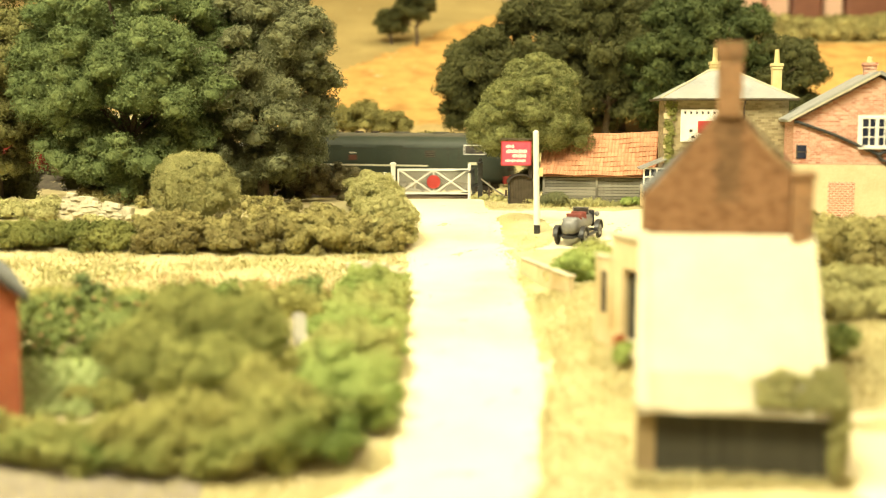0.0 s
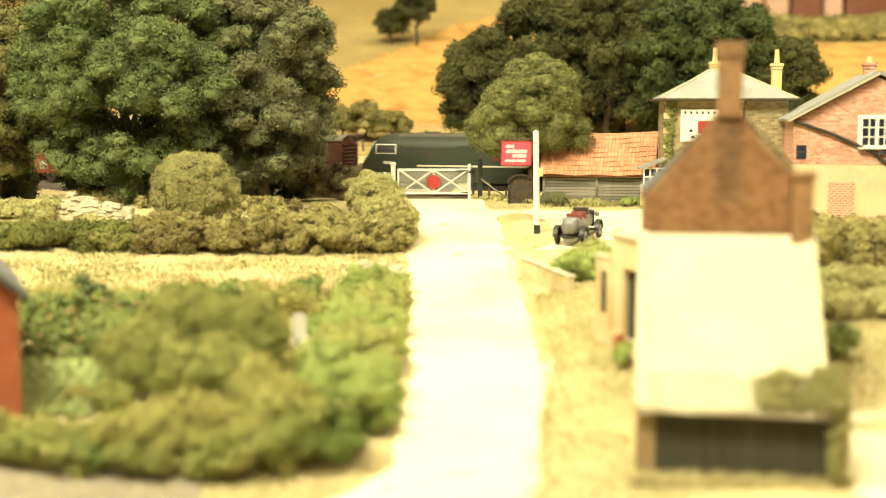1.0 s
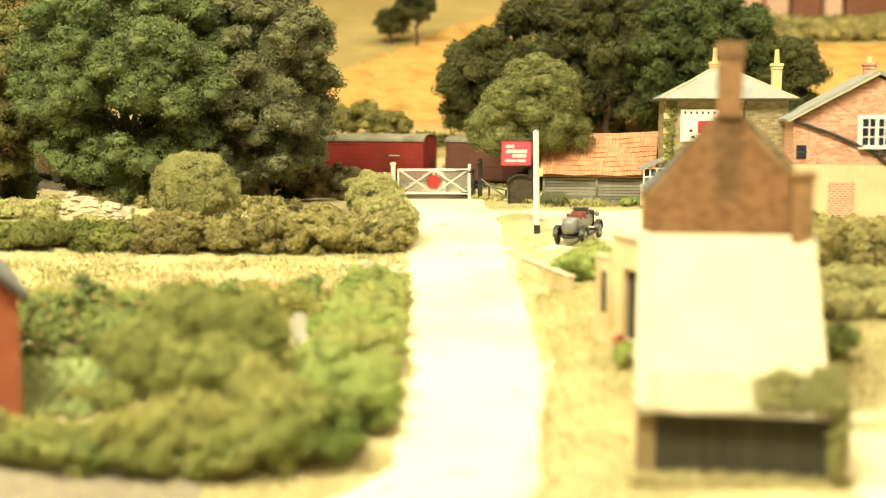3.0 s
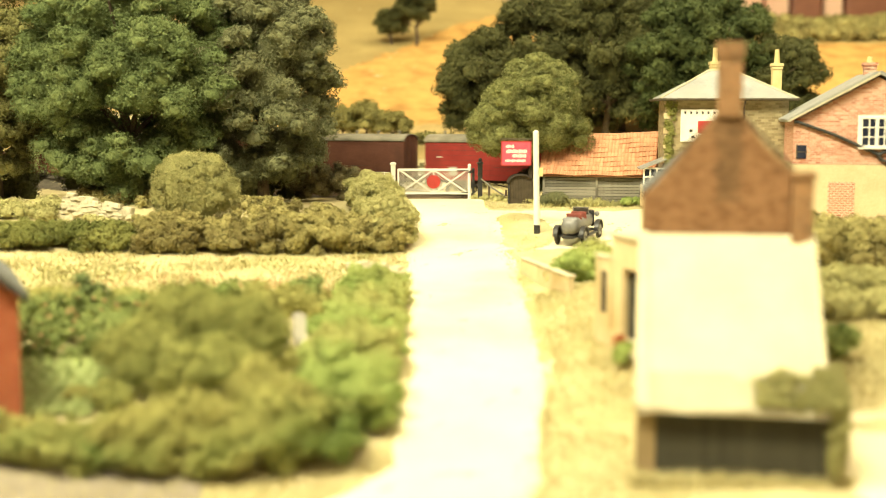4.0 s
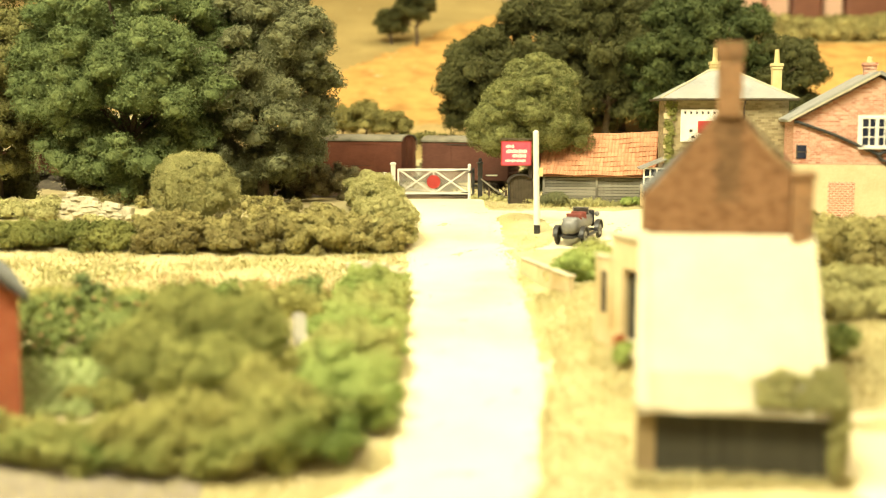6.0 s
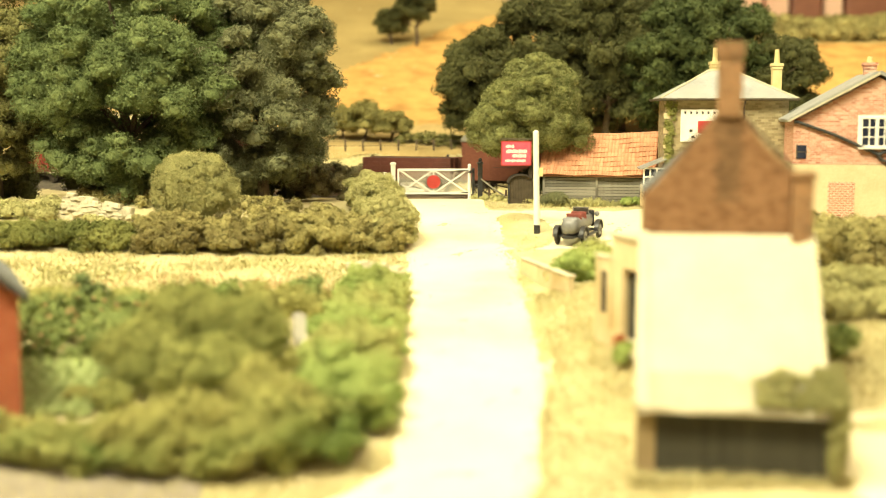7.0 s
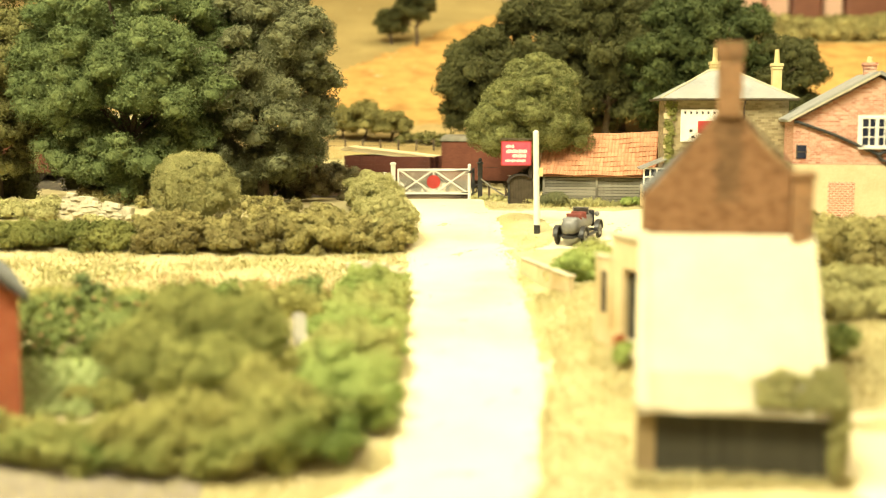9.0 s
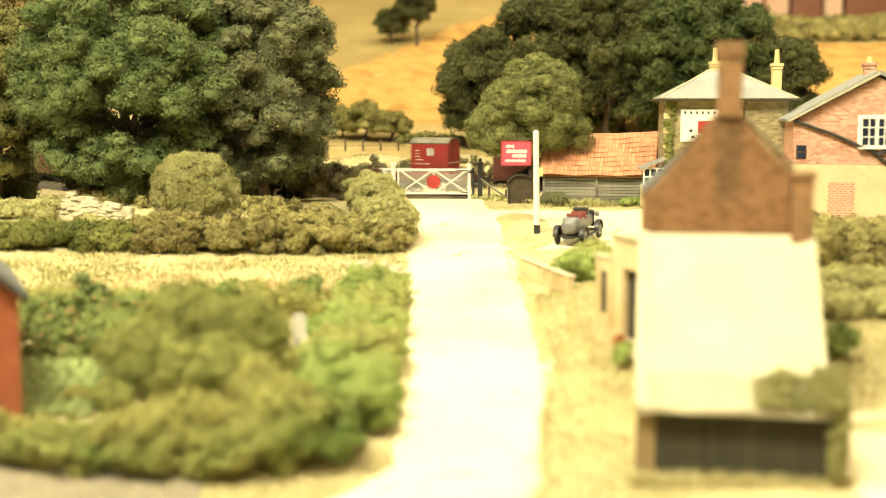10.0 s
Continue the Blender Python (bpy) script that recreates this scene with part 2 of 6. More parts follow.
def extrude_outline(bm, pts, a, b, axis="y"):
    """A closed outline (u, v), drawn across axis, swept from a to b."""
    def at(u, v, w):
        return {"y": (u, w, v), "x": (w, u, v), "z": (u, v, w)}[axis]
    p = [bm.verts.new(at(u, v, a)) for u, v in pts]
    q = [bm.verts.new(at(u, v, b)) for u, v in pts]
    k = len(pts)
    bm.faces.new(p), bm.faces.new(q[::-1])
    for i in range(k):
        bm.faces.new((p[i], q[i], q[(i + 1) % k], p[(i + 1) % k]))
    bmesh.ops.recalc_face_normals(bm, faces=bm.faces)
    return bm


def to_mesh(name, bm, material, smooth=False):
    for v in bm.verts:
        v.co *= SIZE[0]
    me = bpy.data.meshes.new(name)
    bm.to_mesh(me)
    bm.free()
    me.materials.append(material)
    if smooth:
        for p in me.polygons:
            p.use_smooth = True
    return me


def part(name, bm, material, parent, label="", smooth=False, at=None):
    ob = new(name, to_mesh(name, bm, material, smooth))
    ob.parent = parent
    if at is not None:
        ob.matrix_basis = at
    return tagged(ob, label)


SIZE = [K]  # the rolling stock is a little over scale


def place(x, y, z, rx=0, ry=0, rz=0):
    k = SIZE[0]
    return pose(x * k, y * k, z * k, rx, ry, rz)


def thing(name, m, label, category, group="", kind=""):
    ob = new(name)
    ob.empty_display_size = 0.01
    ob.matrix_basis = m
    return tagged(ob, label, category, group, kind)


def solid(name, bm, material, m, label, category, group="", kind="", smooth=False):
    ob = new(name, to_mesh(name, bm, material, smooth))
    ob.matrix_basis = m
    return tagged(ob, label, category, group, kind)


def B():
    return bmesh.new()


# ---- the lie of the land ----
PROFILE_Y = np.array([10, 25, 31, 35, 39, 45, 50, 57, 60, 63, 66.5, 69, 71.5, 79.5, 81.5, 84, 86.5, 90, 100, 142, 146, 160.0])
PROFILE_Z = np.array([-7.4, -5.8, -4.7, -3.8, -3.2, -2.5, -2.0, -1.28, -0.97, -0.3, 0.2, 0.16, -0.12, -0.12, 0.35, 1.5, 2.4, 2.95, 5.0, 18.6, 18.9, 18.9])


def lie(x, y):
    """Ground height; works on numbers and arrays."""
    x, y = np.asarray(x, float), np.asarray(y, float)
    z = 0
    for dy, w in ((-1.5, 0.25), (0, 0.5), (1.5, 0.25)):
        z = z + w * np.interp(y + dy, PROFILE_Y, PROFILE_Z)
    def ease(t):
        t = np.clip(t, 0, 1)
        return t * t * (3 - 2 * t)
    z = z + 1.0 * ease((x - 8.5) / 5) * ease((y - 48) / 7) * ease((67 - y) / 6)
    z = z + 0.8 * ease((-x - 6) / 6) * ease((y - 57) / 3) * ease((68 - y) / 6)
    z = z + 0.85 * ease((x - 3.2) / 2.7) * ease((y - 33.8) / 2.5) * ease((52 - y) / 8)
    z = z - 0.10 * np.clip(x, 0, 30) * ease((y - 95) / 45)
    z = z + 0.12 * np.sin(x * 0.31 + 1) * np.sin(y * 0.27) * ease((y - 88) / 10)
    # cutting and bank that carry the line beyond the village
    w = ease((9.0 - np.abs(y + 0.3307 * x - 73.56)) / 5.5) * np.maximum(ease((x - 12) / 4), ease((-x - 29) / 6))
    z = z * (1 - w) - 0.12 * w
    return z


def gz(x, y):
    return float(lie(x, y))


def sheet(name, material, inside, x0, x1, y0, y1, step, lift, label, category, ripple=0.0, under=0.0):
    """A sheet that follows the land, cut to the cells whose middle is inside."""
    xs, ys = np.arange(x0, x1 + step / 2, step), np.arange(y0, y1 + step / 2, step)
    X, Y = np.meshgrid(xs, ys)
    rng = np.random.default_rng(5)
    Z = lie(X, Y) + lift + ripple * rng.normal(size=X.shape)
    V = np.stack([X, Y, Z], -1).reshape(-1, 3) * K
    w = len(xs)
    faces = [(j * w + i, j * w + i + 1, (j + 1) * w + i + 1, (j + 1) * w + i) for j in range(len(ys) - 1) for i in range(w - 1)
             if inside(xs[i] + step / 2, ys[j] + step / 2)]
    me = bpy.data.meshes.new(name)
    me.from_pydata(V.tolist(), [], faces)
    me.materials.append(material)
    for p in me.polygons:
        p.use_smooth = True
    bm = bmesh.new()
    bm.from_mesh(me)
    bmesh.ops.delete(bm, geom=[v for v in bm.verts if not v.link_faces], context="VERTS")
    bm.to_mesh(me)
    bm.free()
    return tagged(new(name, me), label, category, "", "structure")


# ---- ground, road, fields ----
def anywhere(x, y):
    return True


sheet("ground", grass, anywhere, -135, 108, 12, 146, 0.75, 0.0, "dry yellow-green scenic grass on rolling modelled land", "ground", 0.012)

ROAD_Y = [24, 30, 31, 32, 35, 39, 49, 56, 60, 66, 70, 79]
ROAD_L = [-3.6, -3.2, -2.2, -1.43, -1.14, -1.08, -1.55, -1.68, -1.9, -2.5, -2.73, -3.0]
ROAD_R = [1.6, 2.24, 2.4, 2.53, 3.0, 3.5, 3.35, 3.0, 2.9, 2.3, 2.1, 2.0]


def on_road(x, y):
    wob = 0.11 * math.sin(y * 0.83 + 1) + 0.05 * math.sin(y * 2.7 + 2 * x) + 0.03 * math.sin(y * 7.9 + 5 * x)
    if np.interp(y, ROAD_Y, ROAD_L) + wob < x < np.interp(y, ROAD_Y, ROAD_R) + wob and not 70.9 < y + 0.33 * x < 76.9:
        return True
    if 56.0 + 0.1 * x + wob < y < 64.4 - 0.05 * x + wob and 2 < x < 12.5:
        return ((x - 3.9 - 0.15 * wob) / 1.6) ** 2 + ((y - 60.0) / 3.6) ** 2 > 1
    return False


sheet("road", road_dust, on_road, -4, 13, 24, 79, 0.125, 0.02, "pale chalky dust lane, unmade, bleached by the lamps", "road", 0.006)
sheet("side_road", kerb_grey, lambda x, y: x < -6.2 and y < 31.3 + 0.12 * min(6, -6.2 - x) + 0.1 * math.sin(x * 2), -40, -6, 24, 33, 0.125, 0.04, "grey-brown side lane", "road", 0.004)
sheet("path", road_dust, lambda x, y: 10.7 + 0.15 * math.sin(y * 3) < x < 15 and y < 34.6, 10, 16, 24, 36, 0.125, 0.03, "pale chalky yard beside the cottage", "path", 0.006)


def field_edge(x):
    return min(113.0 + (x + 8) / 12 * 19, 137) if x < 12 else 131.0


upper_grass = shade("hill_grass", (0.26, 0.195, 0.075), (0.42, 0.32, 0.13), 0.16, 1.0, 0.06, 6, stain=(0.32, 0.225, 0.085))
sheet("hill_pasture", upper_grass, lambda x, y: y >= field_edge(x) - 0.4, -58, 58, 100, 145.5, 0.5, 0.05, "tan grazed pasture on the upper hillside", "field", 0.02)
sheet("rough_pasture", shade("rough_tan_grass", (0.30, 0.215, 0.085), (0.46, 0.345, 0.15), 0.5, 1.0, 0.1, 6, stain=(0.40, 0.33, 0.14)), lambda x, y: 85.2 + 0.5 * math.sin(x) < y < 95.5, -40, 30, 84, 97, 0.25, 0.06, "rough tan grass bank above the field fence", "field", 0.02)
sheet("stubble_field", stubble, lambda x, y: 95 < y < field_edge(x) + 0.6 * math.sin(x * 0.8), -40, 58, 94, 139, 0.5, 0.06, "golden orange harvested stubble field on the hillside", "field", 0.03)

# ---- the line: straight track at a slant across the lane ----
TURN = -18.3
LINE = Matrix.Translation((-0.832 * K, 73.84 * K, 0.06 * K)) @ pose(0, 0, 0, 0, 0, TURN)


def along(s, lateral=0.0, z=0.0):
    return LINE @ place(s, lateral, z)


def rail_track():
    t = thing("railway_track", along(-20, 0, 0), "single line of rusty rails on sleepers in ballast", "railway track", kind="structure")
    bm = B()
    extrude_outline(bm, [(-2.1, -0.45), (2.1, -0.45), (1.5, -0.16), (-1.5, -0.16)], -104, 110, "x")
    part("ballast_bed", bm, ballast, t)
    for side in (-0.7525, 0.7525):
        bm = B()
        extrude_outline(bm, [(side - 0.07, -0.15), (side + 0.07, -0.15), (side + 0.07, -0.12), (side + 0.015, -0.1), (side + 0.015, -0.04), (side + 0.036, -0.03), (side + 0.036, 0.0),
                             (side - 0.036, 0.0), (side - 0.036, -0.03), (side - 0.015, -0.04), (side - 0.015, -0.1), (side - 0.07, -0.12)], -104, 110, "x")
        part("rail", bm, rail_steel, t)
    bm = B()
    box(bm, 0, 0, -0.18, 0.25, 2.6, 0.13, 0.015)
    me = to_mesh("sleeper", bm, sleeper_wood)
    for i in range(279):
        s = -103 + i * 0.762
        if 17.0 < s < 22.5:
            continue
        ob = new("sleeper", me)
        ob.parent = t
        ob.matrix_basis = place(s, 0, 0, 0, 0, random.uniform(-1, 1))
    # boarded crossing
    for i, lat in enumerate((-1.35, -1.08, -0.42, -0.14, 0.14, 0.42, 1.08, 1.35)):
        bm = B()
        box(bm, 19.8, lat, -0.035, 5.2, 0.25, 0.07, 0.012)
        part("crossing_plank", bm, sleeper_wood, t)
    return t


SIZE[0] = 1.04 * K
rail_track()
SIZE[0] = K
sheet("cess", ballast, lambda x, y: 71.0 < y + 0.33 * x + 0.15 * math.sin(x * 3) < 76.8, -130, 104, 36, 119, 0.25, 0.03, "grey-brown cinder ballast beside the rails", "ballast", 0.02)


# ---- foliage ----
LEAFAGE = 1.15  # share of a clump's surface that loose leaves cover


def leaf_mesh(name, clumps, size, cover, material, seed, down=-0.75, rough=0.2, long=1.35, core=0.72, small=0):
    """Small folded leaves over clumps (x, y, z, rx, ry, rz), round dark hearts inside."""
    rng = np.random.default_rng(seed)
    C = np.asarray(clumps, float)
    big = C
    if small:
        e = rng.normal(size=(len(C), small, 3))
        e /= np.linalg.norm(e, axis=2)[:, :, None]
        e[:, :, 2] = np.where(e[:, :, 2] < -0.45, -e[:, :, 2], e[:, :, 2])
        mid = C[:, None, :3] + e * C[:, None, 3:6] * rng.uniform(0.62, 0.86, (len(C), small, 1))
        rad = C[:, None, 3:6] * rng.uniform(0.26, 0.52, (len(C), small, 1))
        C = np.concatenate([np.concatenate([mid, rad], 2).reshape(-1, 6), big * np.array([1, 1, 1, 0.86, 0.86, 0.86])])
        q = np.ones(len(C), bool)
        for j in range(len(big)):
            q &= (((C[:, :3] - big[j, :3]) / big[j, 3:6]) ** 2).sum(1) > 0.2
        q[-len(big):] = True
        C = C[q]
    r = C[:, 3:6]
    area = 4 * np.pi * ((r[:, 0] * r[:, 1]) ** 1.6 / 3 + (r[:, 0] * r[:, 2]) ** 1.6 / 3 + (r[:, 1] * r[:, 2]) ** 1.6 / 3) ** (1 / 1.6)
    n = np.maximum(8, (area * cover * LEAFAGE / (size * size * long)).astype(int))
    idx = np.repeat(np.arange(len(C)), n)
    d = rng.normal(size=(len(idx), 3))
    d /= np.linalg.norm(d, axis=1)[:, None]
    d[:, 2] = np.where(d[:, 2] < down, -d[:, 2], d[:, 2])
    # keep only leaves that are not deep inside other clumps' hearts
    swell = 1 + rough * (np.sin(d[:, 0] * 5 + idx * 1.7) * np.sin(d[:, 1] * 6 + idx) * np.sin(d[:, 2] * 5 + 2) + 0.9 * rng.normal(size=len(idx)) * 0.6)
    p = C[idx, :3] + d * r[idx] * swell[:, None]
    keep = np.ones(len(idx), bool)
    for j in range(len(big)):
        q = (((p - big[j, :3]) / (big[j, 3:6] * (0.66 if small else 0.84))) ** 2).sum(1) > 1
        keep &= q if small else ((idx == j) | q)
    idx, d, p = idx[keep], d[keep], p[keep]
    nrm = d * 0.9 + rng.normal(size=d.shape) * 0.5 + np.array([0, 0, 0.25])
    nrm /= np.linalg.norm(nrm, axis=1)[:, None]
    u = np.cross(nrm, rng.normal(size=d.shape))
    u /= np.linalg.norm(u, axis=1)[:, None]
    v = np.cross(nrm, u)
    s = size * rng.uniform(0.6, 1.35, size=(len(idx), 1))
    a, b = u * s * 0.5 * long, v * s * 0.5
    V = np.stack([p - a - b * 0.7, p - a * 0.2 + b, p + a - b * 0.3], 1).reshape(-1, 3)
    # foam hearts under the leaves: a lumpy ball for each clump
    bm = bmesh.new()
    bmesh.ops.create_icosphere(bm, subdivisions=1 if small else 2, radius=1)
    hv = np.array([w.co[:] for w in bm.verts])
    hf = np.array([[w.index for w in f.verts] for f in bm.faces])
    bm.free()
    full = np.full(len(C), 0.66 if small else core)
    if small:
        full[-len(big):] = 0.64
    lump = full[:, None, None] * (1 + 0.13 * rng.normal(size=(len(C), len(hv), 1)))
    hearts = (C[:, None, :3] + hv[None] * r[:, None, :] * lump).reshape(-1, 3)
    faces = (hf[None] + (np.arange(len(C)) * len(hv))[:, None, None]).reshape(-1, 3) + len(V)
    V = np.concatenate([V, hearts])
    nq, nh = len(idx), len(faces)
    me = bpy.data.meshes.new(name)
    me.vertices.add(len(V))
    me.vertices.foreach_set("co", (V * K).astype(np.float32).ravel())
    loops = np.arange(nq * 3, dtype=np.int32)
    loops = np.concatenate([loops, faces.astype(np.int32).ravel()])
    me.loops.add(len(loops))
    me.loops.foreach_set("vertex_index", loops)
    me.polygons.add(nq + nh)
    me.polygons.foreach_set("loop_start", (np.arange(nq + nh) * 3).astype(np.int32))
    me.update(calc_edges=True)
    me.validate()
    me.materials.append(material)
    return me


def crown_clumps(cx, cy, cz, rx, ry, rz, n, size, seed, flat=-0.6, inner=0.55):
    rng = np.random.default_rng(seed)
    out = []
    for i in range(n):
        d = rng.normal(size=3)
        d /= np.linalg.norm(d)
        if d[2] < flat:
            d[2] = -d[2] * 0.6
        k = rng.uniform(inner, 1.0) ** 0.6
        s = size * rng.uniform(0.65, 1.3)
        out.append((cx + d[0] * rx * k, cy + d[1] * ry * k, cz + d[2] * rz * k, s, s, s * 0.82))
    out.append((cx, cy, cz, rx * 0.74, ry * 0.74, rz * 0.74))
    return out


def trunk_mesh(bm, height, r, limbs, reach, seed):
    rng = random.Random(seed)
    pts = [Vector((0, 0, -0.25))]
    for i in range(1, 5):
        pts.append(Vector((rng.uniform(-0.12, 0.12) * i, rng.uniform(-0.12, 0.12) * i, height * i / 4)))
    for i in range(4):
        rod(bm, pts[i], pts[i + 1], r * (1 - 0.16 * i), r * (1 - 0.16 * (i + 1)), 9)
    for i in range(limbs):
        a = 2 * math.pi * i / limbs + rng.uniform(-0.3, 0.3)
        s = pts[2 + i % 3]
        e = s + Vector((math.cos(a) * reach * rng.uniform(0.5, 1), math.sin(a) * reach * rng.uniform(0.5, 1), reach * rng.uniform(0.4, 0.9)))
        rod(bm, s, e, r * 0.45, r * 0.14, 6)
        for k in range(2):
            b = s.lerp(e, 0.6)
            rod(bm, b, b + Vector((rng.uniform(-1, 1), rng.uniform(-1, 1), rng.uniform(0.2, 1))) * reach * 0.4, r * 0.2, r * 0.06, 5)


def tree(name, x, y, rx, ry, top, bottom, n, clump, leaf, material, label, seed, cover=1.1, trunk_r=0.3, group="", flat=-0.6, z=None, lean=0.0, down=-0.75, lobes=(), small=9):
    g = gz(x, y) if z is None else z
    t = thing(name, place(x, y, g), label, "tree", group)
    cz, rz = (top + bottom) / 2 - g, (top - bottom) / 2
    bm = B()
    trunk_mesh(bm, cz, trunk_r, 7, rx * 0.7, seed)
    part("trunk", bm, bark, t)
    me = leaf_mesh("crown", crown_clumps(lean, 0, cz, rx - clump * 0.6, ry - clump * 0.6, rz - clump * 0.5, n, clump, seed, flat) + [c for i, (lx, ly, lz, lr, ln) in enumerate(lobes) for c in crown_clumps(lx, ly, lz, lr, lr * 0.8, lr, ln, clump, seed + 50 + i, flat)], leaf, cover, material, seed + 1, down, small=small)
    ob = new("crown", me)
    ob.parent = t
    return t


tree("tree", -24.3, 66.5, 4.0, 4.0, 13.5, 0.4, 100, 0.95, 0.085, leaf_olive, "tall olive-green foam-leaved model tree by the line", 11, 0.9, 0.28, "trees by the line", flat=-0.95)
tree("tree", -16.4, 64.0, 6.3, 4.3, 13.9, 0.1, 190, 1.1, 0.085, leaf_dark, "broad dark-green model chestnut with puffy dense foliage", 12, 0.85, 0.4, "trees by the line", flat=-0.97)
tree("tree", -9.6, 65.2, 4.25, 3.6, 13.6, -0.2, 180, 0.9, 0.08, leaf_grey, "tall grey-green model tree with ragged dense foliage", 13, 0.85, 0.35, "trees by the line", flat=-0.97)
tree("willow_tree", 4.9, 67.1, 2.7, 1.8, 7.85, 2.9, 60, 0.75, 0.065, leaf_willow, "bushy yellow-green willow beside the tiled shed", 14, 1.2, 0.17, flat=-0.9, down=-0.95, lobes=((-1.9, -0.1, 4.1, 1.15, 14), (1.9, 0.0, 3.9, 1.3, 16), (-0.9, -0.2, 5.6, 1.2, 12), (-0.5, 0.2, 3.1, 0.9, 14), (-2.6, 0.0, 3.5, 0.75, 9), (-2.1, 0.3, 3.15, 0.6, 8)))

WOOD = "trees of the dark wood"
for i, (x, y, r, h, lm) in enumerate(((2.9, 86.5, 3.4, 9.0, 0), (6.9, 88, 4.2, 11.0, 0), (11.6, 87, 4.4, 11.8, 0), (16.2, 86.5, 4.3, 10.8, 1), (20.3, 88.5, 4.4, 11.2, 1), (24.2, 87.5, 3.2, 8.0, 0), (13.6, 93, 4.5, 15.0, 0), (18.6, 94, 4.2, 14.6, 1))):
    tree("tree", x, y, r, r * 0.85, gz(x, y) + h, gz(x, y) + 0.6, 72, 1.0, 0.13, (leaf_wood, leaf_wood_green)[lm],
         ("brown-green wooded model tree in a dark copse", "dark green model tree in the copse")[lm], 30 + i * 3, 0.9, 0.3, WOOD, flat=-0.93)
for i, (x, y, r, h) in enumerate(((-7.3, 90, 1.5, 2.5), (-5.7, 89.6, 1.8, 3.0), (-3.9, 89.3, 1.7, 2.3))):
    tree("tree", x, y, r, r, gz(x, y) + h, gz(x, y) + 0.05, 34, 0.5, 0.08, leaf_field, "small olive-green round tree at the field fence", 60 + i, 1.0, 0.12, "field trees", small=7)
tree("tree", -2.6, 120, 2.0, 1.8, gz(-2.6, 120) + 5.6, gz(-2.6, 120) + 1.3, 40, 0.75, 0.2, leaf_wood, "dark hillside tree standing alone in the field", 70, 0.9, 0.2, "hill trees")
tree("tree", -5.0, 120.5, 1.6, 1.5, gz(-5, 120) + 4.0, gz(-5, 120) + 0.5, 30, 0.65, 0.2, leaf_wood, "lower dark hillside tree beside its neighbour", 71, 0.9, 0.18, "hill trees")


def hedge(name, line, half, height, clump, leaf, material, label, category, seed, cover=1.1, wobble=0.14, small=0, n=2.2):
    """A row of clumps along a line of (x, y), rounded over the top."""
    rng = random.Random(seed)
    out = []
    for (x0, y0), (x1, y1) in zip(line, line[1:]):
        length = math.hypot(x1 - x0, y1 - y0)
        for i in range(max(2, int(length * n * (half / clump + 0.6) * (height / clump) / 1.6))):
            k = rng.random()
            ox, oy = (y1 - y0) / length, -(x1 - x0) / length
            lat = rng.uniform(-1, 1) * half
            x, y = x0 + (x1 - x0) * k + ox * lat, y0 + (y1 - y0) * k + oy * lat
            lump = 1 + wobble * math.sin(k * length * 1.3 + seed) * math.cos(k * length * 0.47 + 2 * seed)
            hz = height * lump * (1 - 0.3 * (lat / half) ** 2)
            s = clump * rng.uniform(0.7, 1.25)
            out.append((x, y, gz(x, y) + max(s * 0.4, rng.uniform(0.0, 1) ** 0.6 * (hz - s * 0.7)), s, s, s * 0.85))
    bx, by = line[0]
    base = (bx, by, gz(bx, by), 0, 0, 0)
    h = thing(name, place(bx, by, gz(bx, by)), label, category)
    # cut into lengths of about three metres
    ax, ay = line[-1][0] - bx, line[-1][1] - by
    full = math.hypot(ax, ay)
    cuts = max(1, round(full / 3.2))
    for k in range(cuts):
        own = [c for c in out if min(cuts - 1, max(0, int(((c[0] - bx) * ax + (c[1] - by) * ay) / full ** 2 * cuts))) == k]
        if own:
            ob = new("foliage_section", leaf_mesh("foliage_section", [tuple(np.array(c) - base) for c in own], leaf, cover, material, seed + k, small=small))
            ob.parent = h
    return h


def bush(x, y, rx, ry, h, n, clump, leaf, material, label, seed, name="bush", cover=1.1, inner=0.6, z=None):
    g = gz(x, y) if z is None else z
    b = thing(name, place(x, y, g), label, "bush")
    cl = crown_clumps(0, 0, h * 0.42, rx - clump * 0.5, ry - clump * 0.5, h * 0.58 - clump * 0.4, n, clump, seed, -0.35, inner)
    parts = 3 if n > 12 else 2
    for k in range(parts):
        own = [c for c in cl[:-1] if int((math.atan2(c[1], c[0]) / (2 * math.pi) + 0.5) * parts * 0.999) == k] + ([cl[-1]] if k == 0 else [])
        if own:
            ob = new("foliage_lobe", leaf_mesh("foliage_lobe", own, leaf, cover, material, seed + k))
            ob.parent = b
    return b


hedge("hedge", [(-24, 57), (-14.5, 56.4)], 0.9, 1.4, 0.42, 0.065, leaf_bush, "low bushy grey-green field hedge", "hedge", 80, 1.0, small=5, n=3.4)
hedge("hedge", [(-14.3, 56.4), (-7, 56), (-2.0, 56.4)], 0.95, 1.85, 0.42, 0.065, leaf_hedge, "long bushy olive-brown field hedge", "hedge", 79, 1.0, 0.08, small=5, n=3.4)
hedge("hedge", [(-2.4, 56.0), (-2.9, 60), (-4.0, 65.5)], 1.1, 2.2, 0.42, 0.065, leaf_pale, "pale yellow-green roadside hedge beside the crossing", "hedge", 81, 1.1, small=6, n=3.0)
hedge("hedge", [(-2.9, 33.4), (-2.85, 39)], 1.3, 1.85, 0.42, 0.08, leaf_fresh, "bright green rounded hedge along the lane", "hedge", 82, 1.0, 0.06, small=4, n=2.6)
